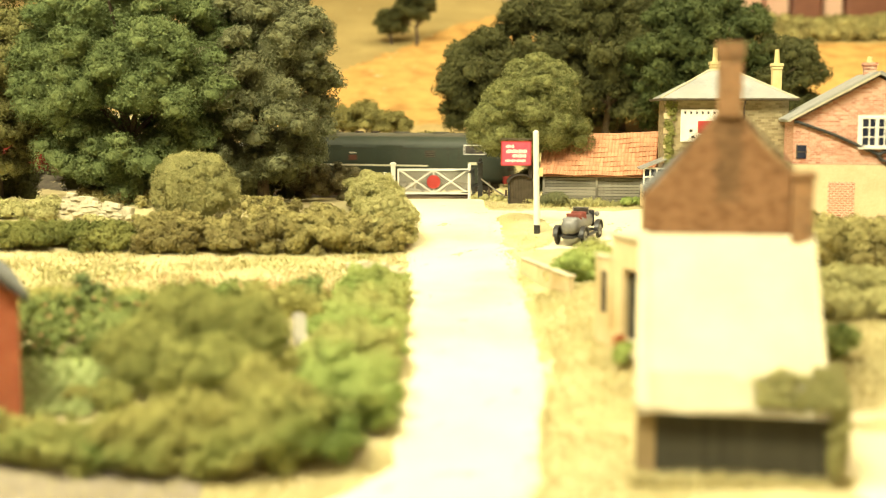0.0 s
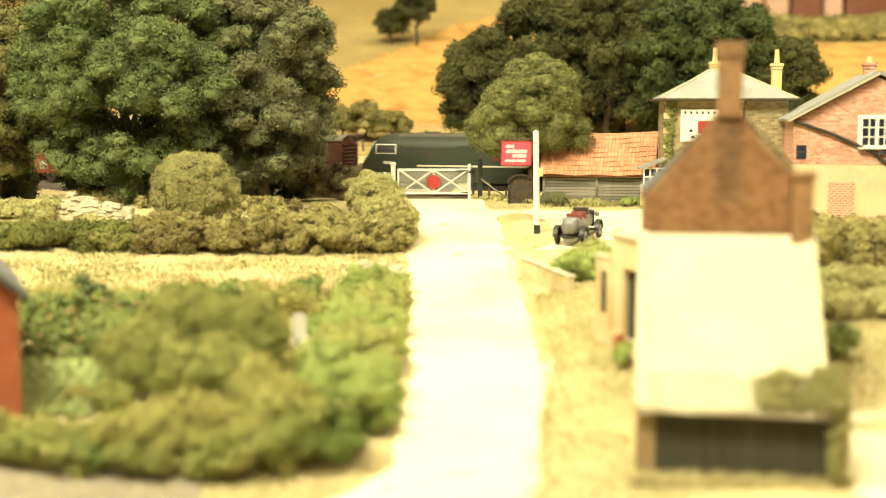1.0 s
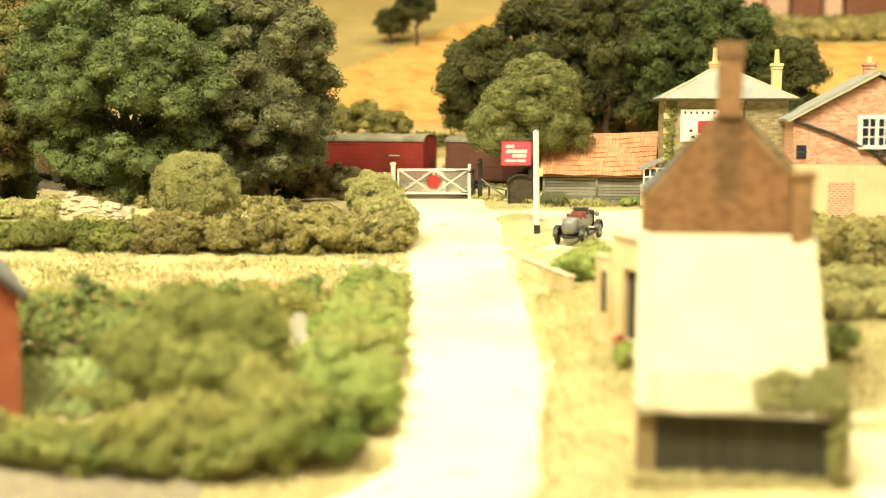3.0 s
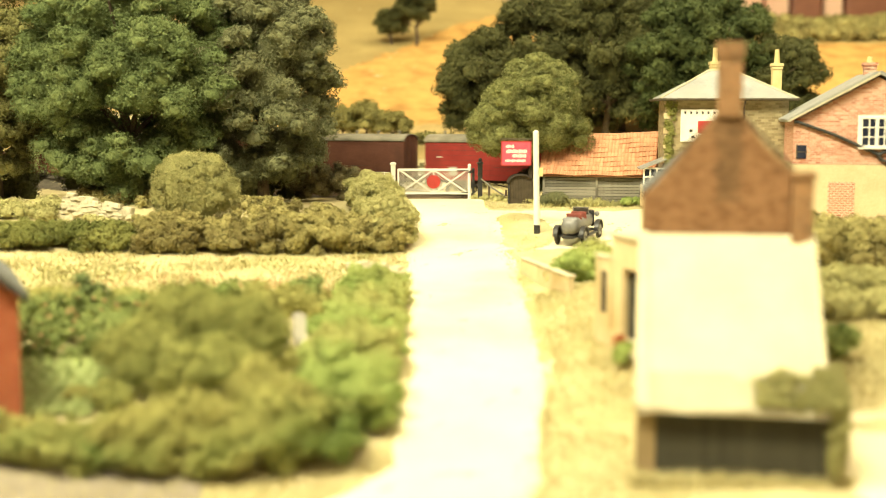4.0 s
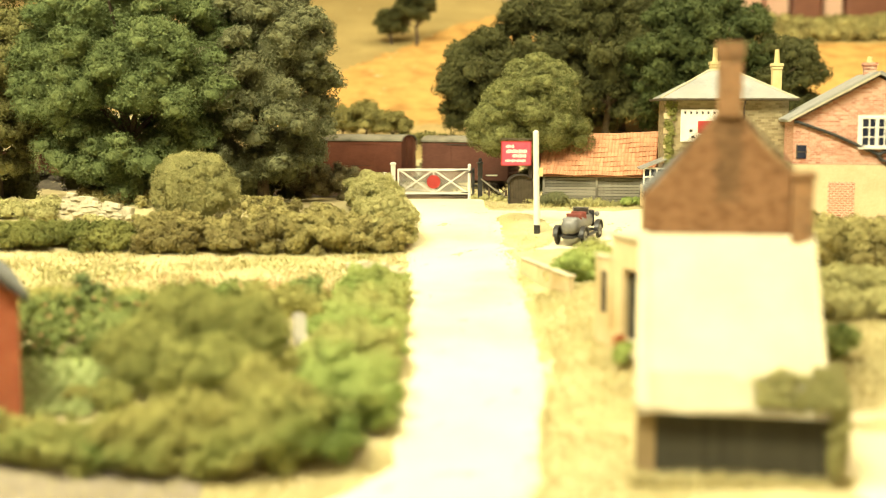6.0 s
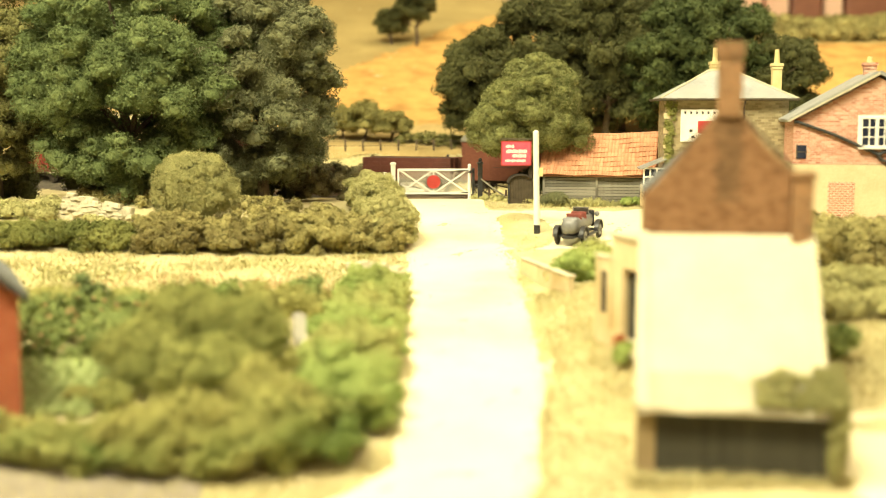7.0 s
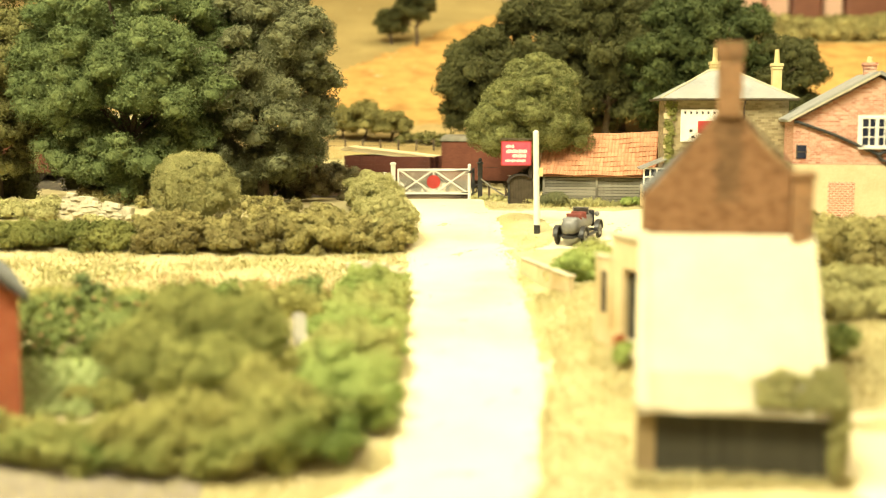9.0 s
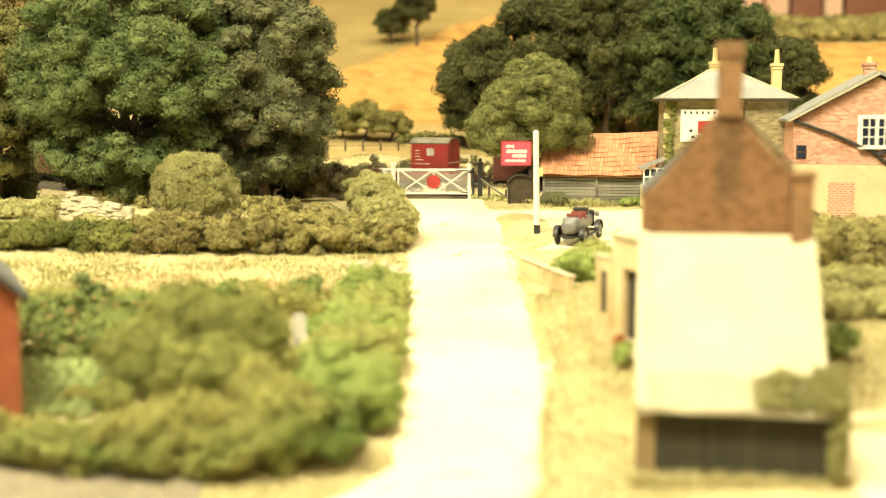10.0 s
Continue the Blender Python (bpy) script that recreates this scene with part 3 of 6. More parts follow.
hedge("hedge", [(-2.85, 39), (-2.75, 43), (-2.65, 48.2)], 1.25, 1.3, 0.4, 0.08, leaf_fresh, "lower green hedge farther along the lane", "hedge", 77, 1.0, 0.06, small=4, n=2.6)
hedge("hedge", [(-14.5, 32.8), (-11.5, 32.3), (-9.2, 32.1)], 0.85, 1.3, 0.4, 0.08, leaf_garden, "low olive garden hedge before the red house", "hedge", 76, 1.0, 0.1, small=4, n=2.8)
hedge("hedge", [(-9.2, 32.1), (-6, 31.9), (-2.5, 32.5)], 0.95, 2.0, 0.42, 0.08, leaf_garden, "untidy olive garden hedge at the corner of the lanes", "hedge", 83, 1.0, 0.16, small=4, n=2.8)
dome = [(0, 0, 1.15, 2.05, 1.6, 1.85)] + crown_clumps(0, 0, 1.1, 1.85, 1.4, 1.7, 40, 0.42, 84, -0.35, 0.9)
topiary = thing("topiary_bush", place(-11.8, 57.8, 0.1), "clipped dome-shaped pale green bush in the hedge", "bush")
for piece, own in (("foliage_dome", dome[:1]), ("foliage_lobe", dome[1:])):
    ob = new(piece, leaf_mesh(piece, own, 0.06, 1.6, leaf_topiary, 84, rough=0.07))
    ob.parent = topiary
bush(-8.0, 39.7, 2.2, 1.9, 2.25, 34, 0.7, 0.08, leaf_bush, "rounded olive garden bush", 85)
bush(-6.05, 38.7, 1.15, 1.3, 2.2, 22, 0.55, 0.08, leaf_bush, "rounded olive garden bush beside the hedge", 86)
bush(-9.35, 37.3, 1.55, 1.5, 2.05, 26, 0.6, 0.08, leaf_bush, "low olive garden bush", 87)
bush(-7.3, 36.4, 1.9, 1.4, 1.65, 26, 0.6, 0.08, leaf_bush, "spreading olive garden bush", 88)
hedge("hedge", [(-16, 44.8), (-11, 44.6), (-4.2, 45.6)], 0.8, 1.2, 0.45, 0.08, leaf_garden, "low straggling garden hedge with russet flecks", "hedge", 89)
hedge("hedge", [(11.5, 50), (17, 50.5), (24, 50)], 1.6, 2.3, 0.6, 0.11, leaf_hedge, "tangled olive-brown hedge beside the brick building", "hedge", 90)
hedge("hedge", [(11.8, 43), (16, 42.5), (21, 43)], 1.8, 1.5, 0.4, 0.07, leaf_pale, "pale straw-coloured bramble bank beyond the cottage", "hedge", 91, 1.0, small=3)
hedge("hedge", [(5.2, 48.6), (6.6, 53.0)], 0.75, 1.2, 0.45, 0.08, leaf_fresh, "short green hedge behind the low wall", "hedge", 92)
bush(12.15, 36.8, 0.65, 0.6, 1.35, 18, 0.28, 0.09, leaf_bean, "small dark green shrub behind the cottage", 93)
hedge("hedge", [(-3, 89), (1.6, 87.6)], 0.6, 0.9, 0.35, 0.13, leaf_olive, "dark distant field hedge", "hedge", 94)
hedge("hedge", [(33, 134), (46, 134.5), (58, 135)], 2.5, 2.3, 0.7, 0.2, leaf_hedge, "broad olive hedgerow on the hill crest", "hedge", 95)
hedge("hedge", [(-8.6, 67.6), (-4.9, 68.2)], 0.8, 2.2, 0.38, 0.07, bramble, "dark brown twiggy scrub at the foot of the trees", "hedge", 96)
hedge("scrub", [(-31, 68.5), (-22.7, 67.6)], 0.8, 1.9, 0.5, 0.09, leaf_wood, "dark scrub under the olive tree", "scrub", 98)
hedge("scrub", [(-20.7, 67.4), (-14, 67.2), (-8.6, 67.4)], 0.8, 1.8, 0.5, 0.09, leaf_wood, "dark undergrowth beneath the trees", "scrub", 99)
hedge("scrub", [(-19, 62.6), (-12, 62.0), (-5.2, 62.6)], 0.9, 0.75, 0.4, 0.08, leaf_hedge, "rough low scrub before the trees", "scrub", 78, 1.0, small=4)
hedge("weeds", [(-18.6, 59.1), (-15.2, 58.5)], 0.4, 0.55, 0.25, 0.07, leaf_pale, "pale weeds growing over the tumbled wall", "weeds", 75)
hedge("hedge", [(-24, 60.8), (-19, 60.2)], 0.8, 0.9, 0.4, 0.09, leaf_pale, "pale low growth before the trees", "hedge", 97)


# ---- buildings ----
def boards(parent, name, x0, x1, count, z0, z1, y, depth, material, upright=True, gap=0.012, jitter=0.03, wobble=0.8):
    """Separate planks that share one mesh."""
    bm = B()
    if upright:
        w = (x1 - x0) / count
        box(bm, 0, 0, (z1 - z0) / 2, w - gap, depth, z1 - z0, 0.008)
    else:
        h = (z1 - z0) / count
        box(bm, 0, 0, 0, x1 - x0, depth, h * 0.88, 0.008)
    me = to_mesh(name, bm, material)
    for i in range(count):
        ob = new(name, me)
        ob.parent = parent
        if upright:
            ob.matrix_basis = place(x0 + (i + 0.5) * (x1 - x0) / count, y + random.uniform(-0.012, 0.012), z0 + random.uniform(-jitter, 0), 0, random.uniform(-0.4, 0.4) * wobble, 0)
        else:
            ob.matrix_basis = place((x0 + x1) / 2, y + random.uniform(-0.008, 0.008), z0 + (i + 0.5) * (z1 - z0) / count, 8, random.uniform(-0.25, 0.25) * wobble, 0)


def slab_between(bm, a, b, c, d, thick):
    """A plate over the corners a, b, c, d, thick downwards along its normal."""
    a, b, c, d = (Vector(p) for p in (a, b, c, d))
    n = (b - a).cross(d - a).normalized() * thick
    v = [bm.verts.new(p) for p in (a, b, c, d, a - n, b - n, c - n, d - n)]
    for q in ((0, 1, 2, 3), (7, 6, 5, 4), (0, 4, 5, 1), (1, 5, 6, 2), (2, 6, 7, 3), (3, 7, 4, 0)):
        bm.faces.new([v[i] for i in q])
    return bm


def cottage():
    x, y = 8.15, 34.7
    z0 = -4.3
    c = thing("cottage", place(x, y, z0, 0, 0, -9), "brown brick cottage with gable chimney and a pale catslide roof", "house")
    top = 1.54 - z0
    bm = B()
    extrude_outline(bm, [(-2.42, 0), (1.72, 0), (1.72, 3.42 - z0), (0.95, 4.1 - z0), (0.32, 4.98 - z0), (-0.38, 4.98 - z0), (-1.2, 3.95 - z0), (-2.0, 3.0 - z0), (-2.42, 2.62 - z0)], 0, 0.34)
    part("gable_wall", bm, brick_brown, c)
    bm = B()
    box(bm, -0.03, 0.17, 5.9 - z0, 0.66, 0.60, 2.0, 0.02)
    stack = part("chimney", bm, brick_brown, c)
    for k, (w, zz, h) in enumerate(((0.72, 6.56, 0.08), (0.78, 6.70, 0.20), (0.80, 6.90, 0.16))):
        bm = B()
        box(bm, -0.03, 0.17, zz - z0, w, 0.60 + w - 0.66, h, 0.02)
        part("cap_course", bm, brick_brown, stack)
    bm = B()
    box(bm, 2.04, 0.1, (3.2 - z0) / 2, 0.58, 0.6, 3.2 - z0, 0.02)
    pier = part("side_chimney", bm, brick_brown, c)
    bm = B()
    box(bm, 2.04, 0.1, 3.26 - z0, 0.70, 0.72, 0.18, 0.03)
    part("cap_course", bm, brick_brown, pier)
    # gable verge: dark coping line
    for a, b in (((-2.5, 2.6), (-0.40, 4.93)), ((1.8, 3.42), (0.34, 4.93))):
        bm = B()
        rod(bm, (a[0], 0.1, a[1] - z0), (b[0], 0.1, b[1] - z0), 0.045, 0.045, 6)
        part("verge", bm, frame_black, c)
    # body and main roof behind the gable
    bm = B()
    box(bm, -0.35, 3.4, (2.5 - z0) / 2, 4.1, 6.2, 2.5 - z0)
    part("house_body", bm, render_cream, c)
    for s, xe, ze in ((-1, -2.45, 2.55), (1, 1.75, 2.7)):
        bm = B()
        slab_between(bm, (xe, 0.34, ze - z0), (xe, 6.6, ze - z0), (-0.03, 6.6, 4.7 - z0), (-0.03, 0.34, 4.7 - z0), 0.12 * s)
        part("main_roof", bm, slate_dark, c)
    # catslide
    e = -2.68 - z0
    bm = B()
    n = 8
    def edge(t):
        return -0.02 - 3.75 * t, top + (e - top) * t - 0.10 * math.sin(math.pi * t)
    upper = [edge(i / n) for i in range(n + 1)]
    extrude_outline(bm, upper + [(y - 0.02, z - 0.16) for y, z in upper[::-1]], -2.48, 2.38, "x")
    part("catslide_roof", bm, limewash, c, "pale bleached catslide roof")
    # a greyer sheet laid over the foot of the slope, its edge uneven
    bm = B()
    cols, low_edge, high_edge = 24, [], []
    for i in range(cols + 1):
        u = -2.2 + 4.3 * i / cols
        sag = 0.035 * math.sin(u * 2.3 + 1) + 0.02 * math.sin(u * 6.1)
        low_edge.append(bm.verts.new((u, edge(1)[0] - 0.06, edge(1)[1] + 0.03 - 0.05 + sag)))
        high_edge.append(bm.verts.new((u, edge(0.8)[0] + sag, edge(0.8)[1] + 0.035)))
    under = [bm.verts.new(v.co - Vector((0, 0, 0.09))) for v in low_edge]
    for i in range(cols):
        bm.faces.new((low_edge[i], low_edge[i + 1], high_edge[i + 1], high_edge[i]))
        bm.faces.new((under[i], under[i + 1], low_edge[i + 1], low_edge[i]))
    part("eave_sheet", bm, eave_grey, c, "greyish uneven sheet at the roof's foot")
    for xa, xb in ((-2.5, -2.22), (2.12, 2.42)):
        bm = B()
        slab_between(bm, (xa - 0.05, -3.72, e + 0.09), (xb + 0.02, -3.72, e + 0.09), (xb, -0.02, top + 0.07), (xa, -0.02, top + 0.07), 0.22)
        part("parapet", bm, limewash, c)
    bm = B()
    extrude_outline(bm, [(-3.3, 0), (0, 0), (0, top - 0.25), (-3.3, e - 0.05 + 0.25)], -2.38, -2.15, "x")
    part("side_wall", bm, render_cream, c)
    bm = B()
    extrude_outline(bm, [(-3.3, 0), (0, 0), (0, top - 0.25), (-3.3, e - 0.05 + 0.25)], 2.05, 2.3, "x")
    part("side_wall", bm, render_cream, c)
    bm = B()
    box(bm, 0, -3.2, e / 2 - 0.2, 4.6, 0.12, e + 0.2)
    part("back_boarding", bm, dark_board, c)
    bm = B()
    box(bm, -2.25, -3.42, e / 2 - 0.15, 0.52, 0.16, e + 0.15, 0.02)
    part("post", bm, tan_board, c)
    boards(c, "board", -1.95, 2.6, 20, -0.3, e - 0.08, -3.45, 0.06, dark_board)
    bm = B()
    rod(bm, (-2.5, -3.74, e - 0.06), (2.4, -3.74, e - 0.10), 0.05, 0.05, 8)
    part("gutter", bm, frame_black, c)
    # ivy over the corner
    cl = []
    rng = random.Random(4)
    for i in range(120):
        k, up = rng.random(), rng.random() ** 1.4
        # lies on the catslide near its eave, thickest at the corner
        rise = up * (0.55 + 0.25 * k)
        cl.append((0.65 + 2.15 * k, -3.72 + rise, e + 0.13 + rise * 1.12 + 0.06 * math.sin(k * 9), 0.2, 0.2, 0.14))
    for i in range(60):
        cl.append((2.62 + rng.uniform(-0.12, 0.22), -3.6 + rng.uniform(-0.15, 0.3), rng.uniform(0, e + 0.2), 0.17, 0.17, 0.22))
    ivy = thing("ivy", place(x, y, z0, 0, 0, -9), "olive-green ivy over the corner of the catslide roof", "climbing plant")
    for k, own in enumerate(([q for q in cl[:120] if q[0] < 1.75], [q for q in cl[:120] if q[0] >= 1.75], cl[120:])):
        new("foliage_lobe", leaf_mesh("foliage_lobe", own, 0.06, 1.2, leaf_topiary, 21 + k, small=4)).parent = ivy


cottage()


def outhouse():
    """A rendered privy with a doorway, a lower yard wall with a slit beyond; the wall runs on from the cottage's corner."""
    z0 = -2.75
    o = thing("outhouse", place(6.13, 36.42, z0, 0, 0, 18), "cream rendered outhouse with a dark open doorway", "outbuilding")
    h, low = 1.12 - z0, 0.36 - z0
    for y0, y1, za, zb in ((0, 0.62, 0, h), (1.57, 2.34, 0, h), (0.62, 1.57, 0.15 - z0, h)):
        bm = B()
        box(bm, 0.11, (y0 + y1) / 2, (za + zb) / 2, 0.22, y1 - y0, zb - za, 0.012)
        part("wall", bm, render_cream, o)
    bm = B()
    box(bm, 0.24, 1.1, 1.35, 0.05, 0.98, 2.6)
    part("door", bm, dark_board, o, "dark weathered plank door")
    bm = B()
    box(bm, 0.08, 1.1, 0.35, 0.2, 0.95, 0.7, 0.02)
    part("step", bm, stone_pale, o)
    bm = B()
    box(bm, 0.55, 2.23, h / 2, 0.66, 0.2, h, 0.012)
    part("end_wall", bm, render_cream, o)
    bm = B()
    box(bm, 0.36, 1.17, h + 0.04, 0.9, 2.5, 0.1, 0.02)
    part("roof", bm, limewash, o)
    for y0, y1, za, zb in ((2.34, 2.62, 0, low), (2.98, 3.45, 0, low), (2.62, 2.98, 0, -1.45 - z0), (2.62, 2.98, -0.08 - z0, low)):
        bm = B()
        box(bm, 0.05, (y0 + y1) / 2, (za + zb) / 2, 0.2, y1 - y0, zb - za, 0.01)
        part("yard_wall", bm, render_cream, o)
    # black panel on the face stands for the shade inside the slit
    bm = B()
    box(bm, -0.045, 2.8, -0.765 - z0, 0.04, 0.34, 1.34)
    part("slit_shutter", bm, frame_black, o)
    bm = B()
    box(bm, 0.05, 2.9, low + 0.03, 0.3, 1.14, 0.08, 0.02)
    part("coping", bm, stone_pale, o)


outhouse()


def garden_wall(line, h, label, tumbled=False):
    """Dry stone pieces in courses along a line."""
    (x0, y0), (x1, y1) = line
    L = math.hypot(x1 - x0, y1 - y0)
    w = thing("garden_wall", place(x0, y0, gz(x0, y0), 0, 0, math.degrees(math.atan2(y1 - y0, x1 - x0))), label, "wall")
    drop = (gz(x1, y1) - gz(x0, y0)) / L
    rng = random.Random(6)
    kinds = []
    for n in range(4):
        bm = B()
        box(bm, 0, 0, 0, 0.46, 0.40, 0.24, 0.05)
        for v in bm.verts:
            v.co *= rng.uniform(0.86, 1.14)
        kinds.append(to_mesh("stone", bm, stone_pale))
    for k in range(int(h / 0.16)):
        for i in range(int(L / 0.38)):
            u = 0.19 + i * 0.38 + (0.19 if k % 2 else 0) + rng.uniform(-0.1, 0.1)
            # the courses have tumbled towards the far end
            if tumbled and k * 0.16 > h * (1.0 - 0.55 * u / L) + rng.uniform(-0.28, 0.12):
                continue
            ob = new("stone", kinds[rng.randrange(4)])
            ob.parent = w
            ob.matrix_basis = place(u, random.uniform(-0.06, 0.06), 0.05 + k * 0.15 + drop * u + rng.uniform(-0.05, 0.05), random.uniform(-12, 12), random.uniform(-12, 12), random.uniform(-18, 18)) @ Matrix.Diagonal((random.uniform(0.75, 1.5), 1, random.uniform(0.8, 1.5), 1))




def rendered_wall(x0, y0, x1, y1, h):
    """Low plastered wall with a coping, stepping down with the ground."""
    L = math.hypot(x1 - x0, y1 - y0)
    tilt = math.degrees(math.atan2(gz(x1, y1) - gz(x0, y0), L))
    w = thing("garden_wall", place(x0, y0, gz(x0, y0), 0, -tilt, math.degrees(math.atan2(y1 - y0, x1 - x0))), "low cream-rendered garden wall at the lane side", "wall")
    bm = B()
    box(bm, L / 2, 0, h / 2 - 0.1, L, 0.26, h + 0.2, 0.04)
    part("wall_face", bm, render_cream, w)
    bm = B()
    box(bm, L / 2, 0, h + 0.035, L + 0.06, 0.36, 0.08, 0.03)
    part("coping", bm, stone_pale, w, "pale stone coping")


rendered_wall(3.45, 51.8, 4.95, 46.4, 0.6)
garden_wall([(-3.9, 52.0), (-1.75, 50.9)], 0.5, "low pale stone wall at the hedge gap")
garden_wall([(-18.7, 60.0), (-15.0, 59.4)], 1.3, "sunlit whitish tumbled stone wall before the trees", True)


def red_house():
    z0 = -3.9
    h = thing("house", place(-14.42, 32.92, z0, 0, 0, 24), "bright red brick house with a dark slate roof", "house")
    ez = -0.05 - z0
    bm = B()
    extrude_outline(bm, [(-2.65, 0), (2.65, 0), (2.65, ez), (0, ez + 2.3), (-2.65, ez)], 0, 6)
    part("wall", bm, brick_house, h)
    for s in (-1, 1):
        bm = B()
        slab_between(bm, (2.85 * s, -0.18, ez - 0.1), (2.85 * s, 6.2, ez - 0.1), (0, 6.2, ez + 2.4), (0, -0.18, ez + 2.4), -0.13 * s)
        part("roof", bm, slate_dark, h)
        bm = B()
        rod(bm, (2.86 * s, -0.22, ez - 0.2), (0, -0.22, ez + 2.3), 0.07, 0.07, 6)
        part("bargeboard", bm, frame_black, h)
    bm = B()
    rod(bm, (2.9, -0.2, ez - 0.16), (2.9, 6.2, ez - 0.16), 0.06, 0.06, 8)
    part("gutter", bm, frame_black, h)


red_house()


def sash(parent, x, z, w, h, y, cols, rows, sill=True):
    """A white sash window: frame, glass, bars."""
    bm = B()
    box(bm, x, y + 0.03, z, w, 0.03, h)
    win = part("window", bm, glass, parent, "dark glazed sash window with white bars")
    for dx, dz, sx, sz in ((-w / 2, 0, 0.09, h + 0.1), (w / 2, 0, 0.09, h + 0.1), (0, h / 2, w + 0.1, 0.1), (0, -h / 2, w + 0.1, 0.1)):
        bm = B()
        box(bm, x + dx, y, z + dz, sx, 0.1, sz, 0.008)
        part("frame", bm, white_paint, win)
    for i in range(1, cols):
        bm = B()
        box(bm, x - w / 2 + w * i / cols, y, z, 0.055, 0.06, h - 0.06)
        part("glazing_bar", bm, white_paint, win)
    for i in range(1, rows):
        bm = B()
        box(bm, x, y - 0.004, z - h / 2 + h * i / rows, w - 0.06, 0.06, 0.055)
        part("glazing_bar", bm, white_paint, win)
    if sill:
        bm = B()
        box(bm, x, y - 0.06, z - h / 2 - 0.08, w + 0.25, 0.2, 0.08, 0.01)
        part("sill", bm, white_paint, win)


def chimney(parent, x, y, z0, z1, w, pot, material):
    bm = B()
    box(bm, x, y, (z0 + z1) / 2, w, w, z1 - z0, 0.015)
    ch = part("chimney", bm, material, parent)
    bm = B()
    box(bm, x, y, z1 - 0.06, w + 0.14, w + 0.14, 0.16, 0.02)
    box(bm, x, y, z1 - 0.24, w + 0.08, w + 0.08, 0.10, 0.02)
    part("cap_course", bm, material, ch)
    bm = B()
    rod(bm, (x, y, z1), (x, y, z1 + pot), 0.15, 0.11, 10)
    part("pot", bm, pot_clay, ch)


def inn():
    z0 = 0.2
    p = thing("inn", place(14.4, 62, z0, 0, 0, -4), "square stone inn with a low hipped pale slate roof", "inn")
    ez = 5.72 - z0
    bm = B()
    box(bm, 0, 1.9, ez / 2, 6.1, 3.8, ez, 0.02)
    part("wall", bm, stone_wall, p)
    # cream blocks stand in for the brightly lit left return wall
    bm = B()
    for i in range(15):
        box(bm, -3.02, -0.005, 0.2 + i * 0.37, (0.34, 0.22)[i % 2], 0.06, 0.30, 0.01)
    part("quoins", bm, render_cream, p)
    # hipped roof
    bm = B()
    o = 0.38
    a = [bm.verts.new(v) for v in ((-3.05 - o, -o, ez), (3.05 + o, -o, ez), (3.05 + o, 3.8 + o, ez), (-3.05 - o, 3.8 + o, ez), (-0.75, 1.9, ez + 1.46), (0.55, 1.9, ez + 1.46))]
    for q in ((0, 1, 5, 4), (1, 2, 5), (2, 3, 4, 5), (3, 0, 4)):
        bm.faces.new([a[i] for i in q])
    b = [bm.verts.new(v.co - Vector((0, 0, 0.09))) for v in a[:4]]
    for i in range(4):
        bm.faces.new((a[i], b[i], b[(i + 1) % 4], a[(i + 1) % 4]))
    bm.faces.new(b[::-1])
    bmesh.ops.recalc_face_normals(bm, faces=bm.faces)
    roof = part("roof", bm, slate, p, "pale blue-grey slate hipped roof")
    for u, v in (((-3.43, -0.38, ez), (-0.75, 1.9, ez + 1.46)), ((3.43, -0.38, ez), (0.55, 1.9, ez + 1.46)), ((-0.75, 1.9, ez + 1.46), (0.55, 1.9, ez + 1.46))):
        bm = B()
        rod(bm, u, v, 0.055, 0.055, 7)
        part("hip_tile", bm, stone_pale, roof)
    for u, v in (((-3.48, -0.43, ez - 0.05), (3.48, -0.43, ez - 0.05)), ((-3.48, -0.43, ez - 0.05), (-3.48, 4.2, ez - 0.05))):
        bm = B()
        rod(bm, u, v, 0.065, 0.065, 8)
        part("gutter", bm, corrugated, p)
    bm = B()
    rod(bm, (0.82, -0.36, ez - 0.1), (0.82, -0.06, ez - 0.5), 0.045, 0.045, 8)
    rod(bm, (0.82, -0.06, ez - 0.5), (0.82, -0.06, 0), 0.045, 0.045, 8)
    part("downpipe", bm, black_paint, p)
    chimney(p, 3.0, 3.1, ez + 0.1, ez + 1.85, 0.48, 0.75, pot_clay)
    chimney(p, -0.22, 3.1, ez + 0.4, ez + 1.95, 0.5, 0.75, pot_clay)
    # painted board, its writing as plain bars
    bm = B()
    box(bm, -1.38, -0.05, 4.36 - z0, 1.92, 0.08, 1.62, 0.01)
    sign = part("sign_board", bm, white_paint, p, "white sign board with a red panel and dark bars")
    for i in range(6):
        bm = B()
        box(bm, -2.12 + i * 0.29, -0.10, 5.0 - z0, 0.09, 0.02, 0.13)
        part("letter_bar", bm, black_paint, sign)
    bm = B()
    box(bm, -1.0, -0.10, 4.28 - z0, 0.95, 0.02, 0.62, 0.01)
    part("red_panel", bm, red_disc, sign)
    for i in range(2):
        bm = B()
        box(bm, -1.82 + 0.1 * i, -0.10, 4.1 - z0 - 0.32 * i, 0.15, 0.02, 0.14)
        part("letter_bar", bm, black_paint, sign)
    # glazed porch
    bm = B()
    box(bm, -3.63, 0.7, 0.55, 1.1, 1.5, 1.1, 0.01)
    porch = part("porch", bm, render_cream, p, "small glazed porch with slate lean-to roof")
    bm = B()
    slab_between(bm, (-4.35, -0.25, 1.98), (-3.06, -0.25, 2.5), (-3.06, 1.7, 2.5), (-4.35, 1.7, 1.98), 0.08)
    part("porch_roof", bm, slate, porch)
    bm = B()
    box(bm, -3.63, 0.7, 1.55, 0.98, 1.4, 0.9)
    part("porch_glass", bm, glass, porch)
    for dx in (-4.14, -3.82, -3.48, -3.14):
        bm = B()
